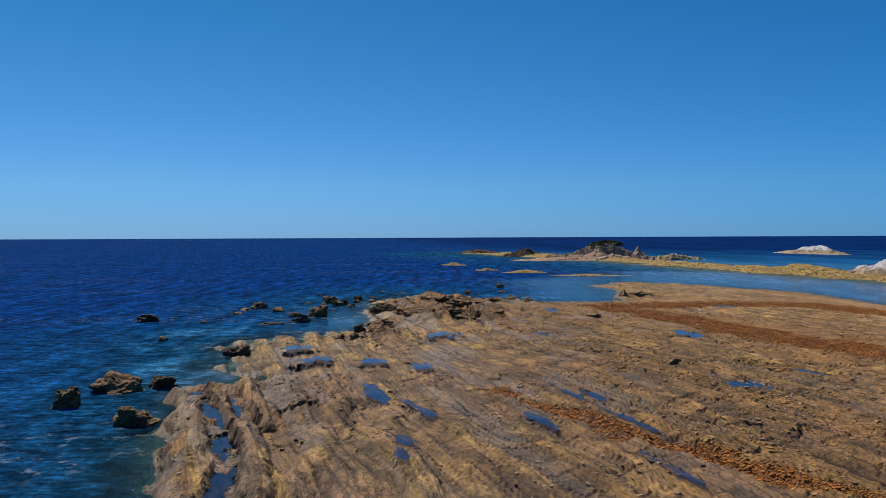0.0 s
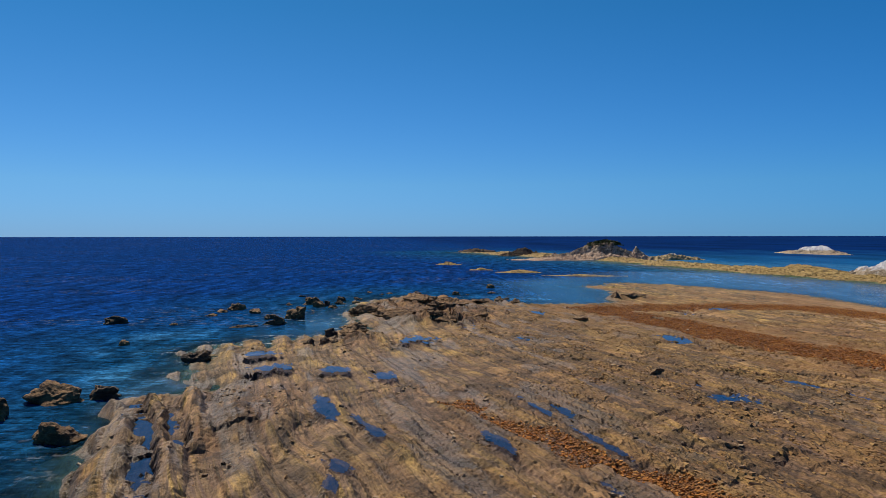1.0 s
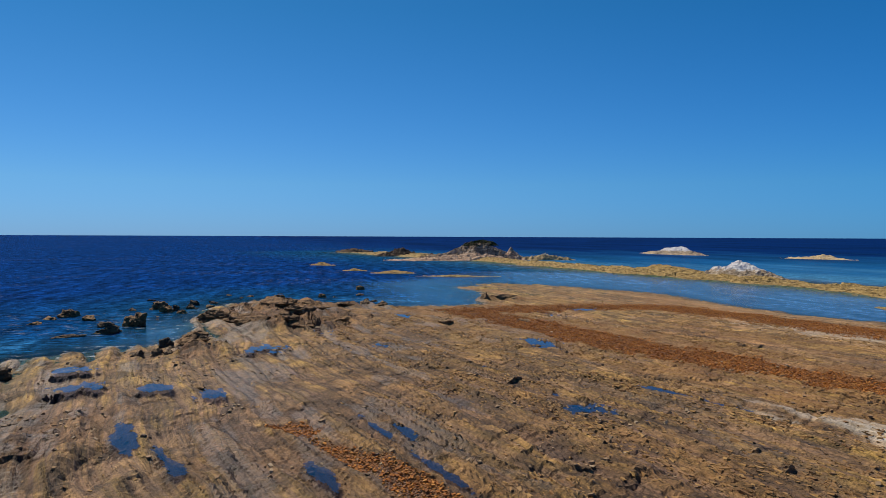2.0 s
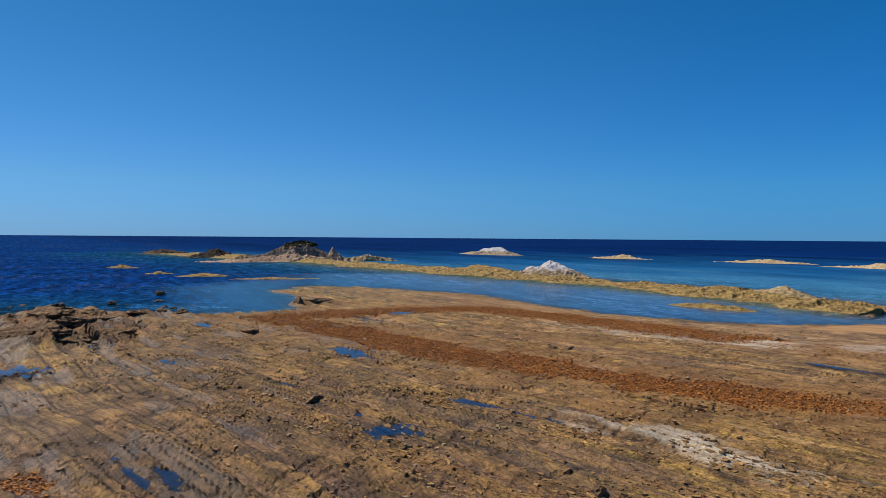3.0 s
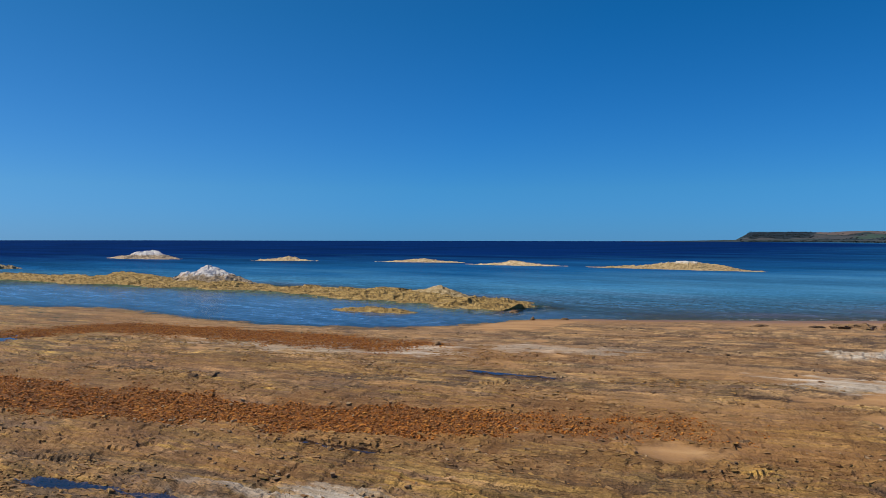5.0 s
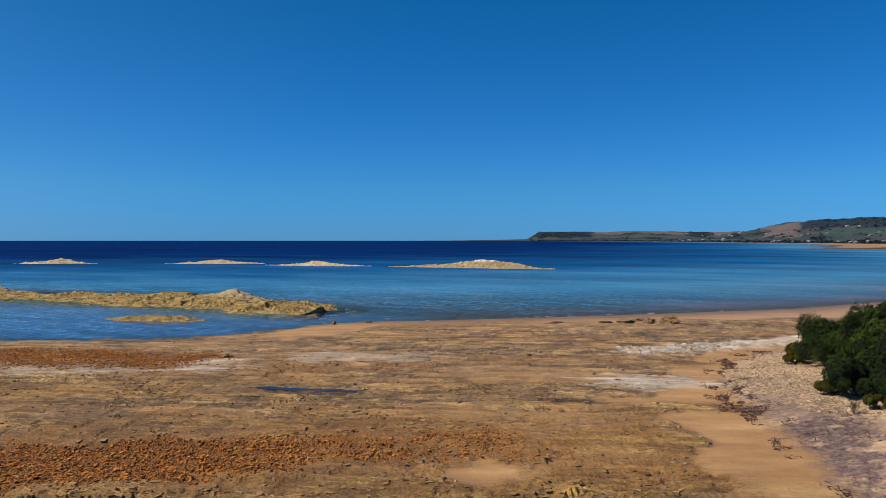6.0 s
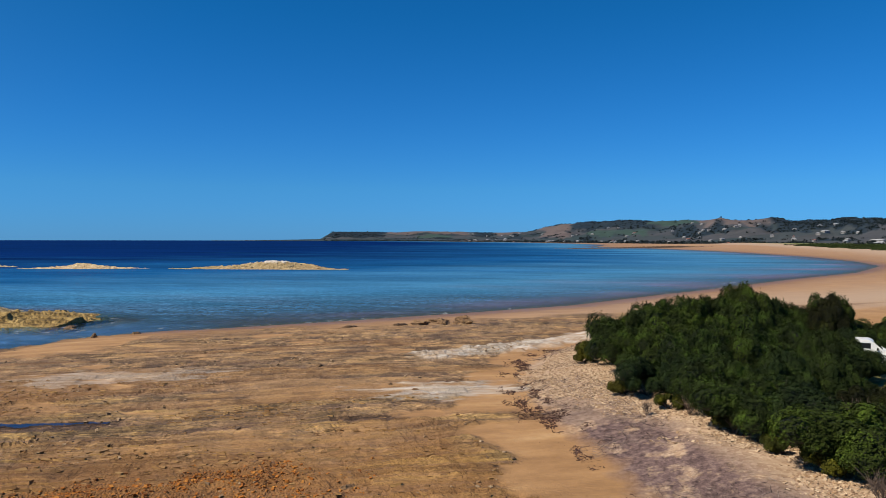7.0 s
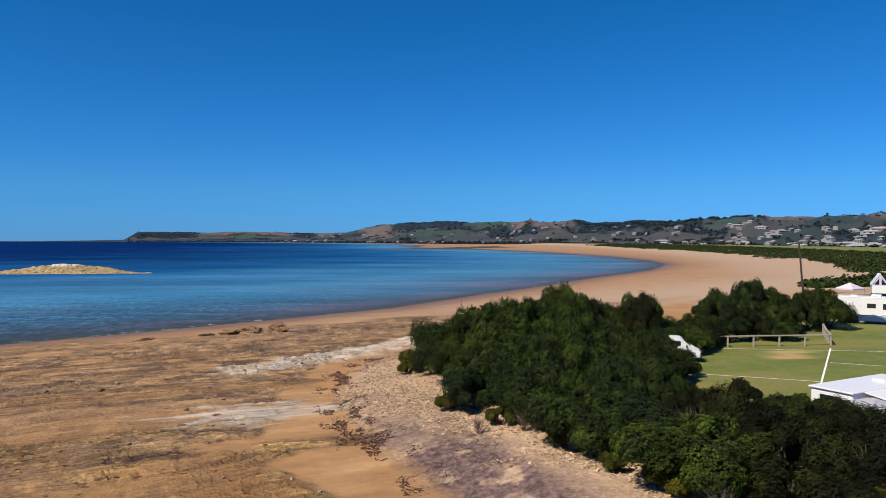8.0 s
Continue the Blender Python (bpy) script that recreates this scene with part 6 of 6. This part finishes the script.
def camper(x, y, heading):
    """A folding camper whose roof stands up as a steep gable."""
    ob = empty("folding_camper", pose(x, y, ground_z(x, y), 0, 0, heading), "white folding camper with a steep gable roof", "camper")
    part("body", box(bmesh.new(), 0, 0, 1.05, 5.0, 2.2, 1.2, 0.05), WHITE, ob)
    for s in (-1, 1):
        bm = bmesh.new()
        box(bm, 0, s * 0.60, 2.55, 5.0, 0.05, 2.05, 0.0, Matrix.Rotation(s * radians(34), 3, "X"))
        part("roof_panel", bm, WHITE, ob)
    bm = bmesh.new()
    f = [bm.verts.new(p) for p in ((2.48, -1.05, 1.66), (2.48, 1.05, 1.66), (2.48, 0, 3.3))]
    bm.faces.new(f)
    gable = part("gable", bm, LAVENDER, ob)
    for s in (-1, 1):
        bm = bmesh.new()
        f = [bm.verts.new(p) for p in ((2.50, s * 0.15, 1.8), (2.50, s * 0.82, 1.8), (2.50, s * 0.15, 2.8))]
        bm.faces.new(f)
        part("pane", bm, GLASS, gable, "dark triangular pane")
    part("roof_unit", box(bmesh.new(), -1.2, 0, 3.25, 0.7, 0.6, 0.25, 0.04), WHITE, ob)
    for y_ in (-1.0, 1.0):
        wheel(ob, -0.3, y_, 0.32)


camper(130.0, -57.0, 145)


def caravan():
    ob = empty("caravan", pose(62.6, -1.2, ground_z(64, -5), 0, 0, -68), "white caravan with a flat pale roof parked behind the shrubs", "caravan")
    part("body", box(bmesh.new(), 3.3, 0, 1.12, 6.6, 2.3, 1.4, 0.12), WHITE, ob)
    part("roof", box(bmesh.new(), 3.3, 0, 1.86, 6.8, 2.45, 0.10, 0.04), WHITE, ob, "white roof slab")
    part("awning", box(bmesh.new(), 3.6, -2.1, 1.70, 5.4, 2.0, 0.05, 0.02, Matrix.Rotation(radians(-9), 3, "X").inverted()), WHITE, ob, "rolled-out white awning")
    win = part("window", box(bmesh.new(), 2.9, -1.155, 1.3, 1.3, 0.04, 0.5, 0.02), RUBBER, ob)
    part("pane", box(bmesh.new(), 2.9, -1.18, 1.3, 1.2, 0.02, 0.4), GLASS, win, "grey glass")
    part("window", box(bmesh.new(), -0.01, 0, 1.3, 0.04, 1.2, 0.5, 0.02), GLASS, ob)
    part("hatch", box(bmesh.new(), 4.6, 0, 1.96, 0.7, 0.7, 0.12, 0.03), WHITE, ob)
    for y_ in (-1.0, 1.0):
        wheel(ob, 3.4, y_, 0.34)
    for x in (0.95, 6.2):
        part("leg", rod(bmesh.new(), (x, -3.0, 0), (x, -3.0, 1.55), 0.025), STEEL, ob)
    tent = empty("annex", pose(62.0, -0.2, ground_z(62, 0), 0, 0, -68), "grey canvas annex with a peaked roof beside the caravan", "tent")
    bm = bmesh.new()
    ring = [bm.verts.new(p) for p in ((-0.2, -3.0, 1.45), (2.3, -3.2, 1.45), (2.3, -0.9, 1.6), (-0.2, -0.9, 1.6))]
    tip = bm.verts.new((1.1, -2.1, 1.95))
    for i in range(4):
        bm.faces.new((ring[i], ring[(i + 1) % 4], tip))
    part("canopy", bm, CANVAS, tent, "grey peaked canopy")
    for x, y in ((-0.2, -3.0), (2.3, -3.2), (2.3, -0.95), (-0.2, -0.95)):
        part("pole", rod(bmesh.new(), (x, y, 0), (x, y, 1.5), 0.025), STEEL, tent)
    part("wall", box(bmesh.new(), 1.05, -0.93, 0.8, 2.5, 0.03, 1.5), CANVAS, tent)


caravan()


def van():
    ob = empty("van", pose(83.3, -1.7, ground_z(78, 0), 0, 0, -113), "white van parked beside the shrubs, its windscreen dark", "van")
    bm = bmesh.new()
    prof = [(-2.4, 0.4), (2.35, 0.4), (2.4, 0.9), (1.75, 1.15), (1.0, 1.85), (0.8, 1.95), (-2.3, 1.95), (-2.42, 1.2)]
    a, b = [bm.verts.new((x, -0.88, z)) for x, z in prof], [bm.verts.new((x, 0.88, z)) for x, z in prof]
    bm.faces.new(a)
    bm.faces.new(b[::-1])
    for i in range(len(prof)):
        j = (i + 1) % len(prof)
        bm.faces.new((a[j], a[i], b[i], b[j]))
    bmesh.ops.bevel(bm, geom=list(bm.edges), offset=0.06, segments=2, affect="EDGES")
    part("body", bm, WHITE, ob)
    bm = bmesh.new()
    f = [bm.verts.new(p) for p in ((1.70, -0.72, 1.245), (1.70, 0.72, 1.245), (1.10, 0.66, 1.80), (1.10, -0.66, 1.80))]
    bm.faces.new(f)
    part("windscreen", bm, GLASS, ob, "dark sloping windscreen")
    for s in (-1, 1):
        part("window", box(bmesh.new(), 0.45, s * 0.885, 1.5, 0.9, 0.02, 0.42, 0.008), GLASS, ob)
        part("headlight", box(bmesh.new(), 2.36, s * 0.66, 0.88, 0.12, 0.3, 0.18, 0.03), STEEL, ob)
        part("mirror", box(bmesh.new(), 1.35, s * 1.02, 1.3, 0.12, 0.2, 0.2, 0.03), RUBBER, ob)
        for x in (-1.5, 1.5):
            wheel(ob, x, s * 0.78, 0.33)
    part("bumper", box(bmesh.new(), 2.44, 0, 0.55, 0.16, 1.7, 0.28, 0.05), RUBBER, ob, "black bumper")
    part("bull_bar", rod(bmesh.new(), (2.55, -0.6, 0.85), (2.55, 0.6, 0.85), 0.04), RUBBER, ob)
    part("grille", box(bmesh.new(), 2.40, 0, 0.82, 0.06, 0.8, 0.14), RUBBER, ob)


van()


def rail_fence():
    ob = empty("rail_fence", Matrix(), "low weathered timber rail fence edging the lawn", "fence")
    path = [Vector((89.4, -7.6, 0)), Vector((88.3, -19.4, 0)), Vector((91.5, -21.2, 0)), Vector((96, -24, 0))]
    for a, b in zip(path, path[1:]):
        n = max(1, round((b - a).length / 2.4))
        za, zb = ground_z(a.x, a.y), ground_z(b.x, b.y)
        for i in range(n + (b is path[-1])):
            p = a.lerp(b, i / n)
            z = ground_z(p.x, p.y)
            part("post", box(bmesh.new(), p.x, p.y, z + 0.42, 0.13, 0.13, 1.0, 0.01), GREYWOOD, ob)
        d = (b - a).normalized()
        mid = (a + b) / 2
        turn = Matrix.Rotation(math.atan2(d.y, d.x), 3, "Z") @ Matrix.Rotation(-math.atan2(zb - za, (b - a).length), 3, "Y")
        part("rail", box(bmesh.new(), mid.x, mid.y, (za + zb) / 2 + 0.97, (b - a).length + 0.1, 0.16, 0.10, 0.01, turn), GREYWOOD, ob, "top rail")


rail_fence()


def lawn_line(ax, ay, bx, by, wide=0.14):
    n = max(2, int(math.hypot(bx - ax, by - ay) / 0.5))
    d = Vector((by - ay, ax - bx)).normalized() * wide / 2
    bm = bmesh.new()
    rows = []
    for i in range(n + 1):
        x, y = ax + (bx - ax) * i / n, ay + (by - ay) * i / n
        z = ground_z(x, y) + 0.03
        rows.append((bm.verts.new((x - d.x, y - d.y, z)), bm.verts.new((x + d.x, y + d.y, z))))
    for (a, b), (c, e) in zip(rows, rows[1:]):
        bm.faces.new((a, b, e, c))
    tagged(part("lawn_line", bm, LINE_PAINT), "painted white line on the grass", "line marking", kind="structure")


for row in ((86.5, -18.1, 72.6, -7.6, 0.13), (77.1, -1.3, 73.0, -7.9, 0.1), (79.8, -13.3, 74.5, -20.5, 0.1), (88.3, -9.0, 83.0, -24.0, 0.08)):
    lawn_line(*row)

pole = tagged(part("timber_pole", rod(bmesh.new(), (114.2, -34.2, 1.0), (113.9, -33.0, 11.2), 0.16, 0.10, 10), BARK), "tall dark leaning timber pole rising from the scrub", "pole")
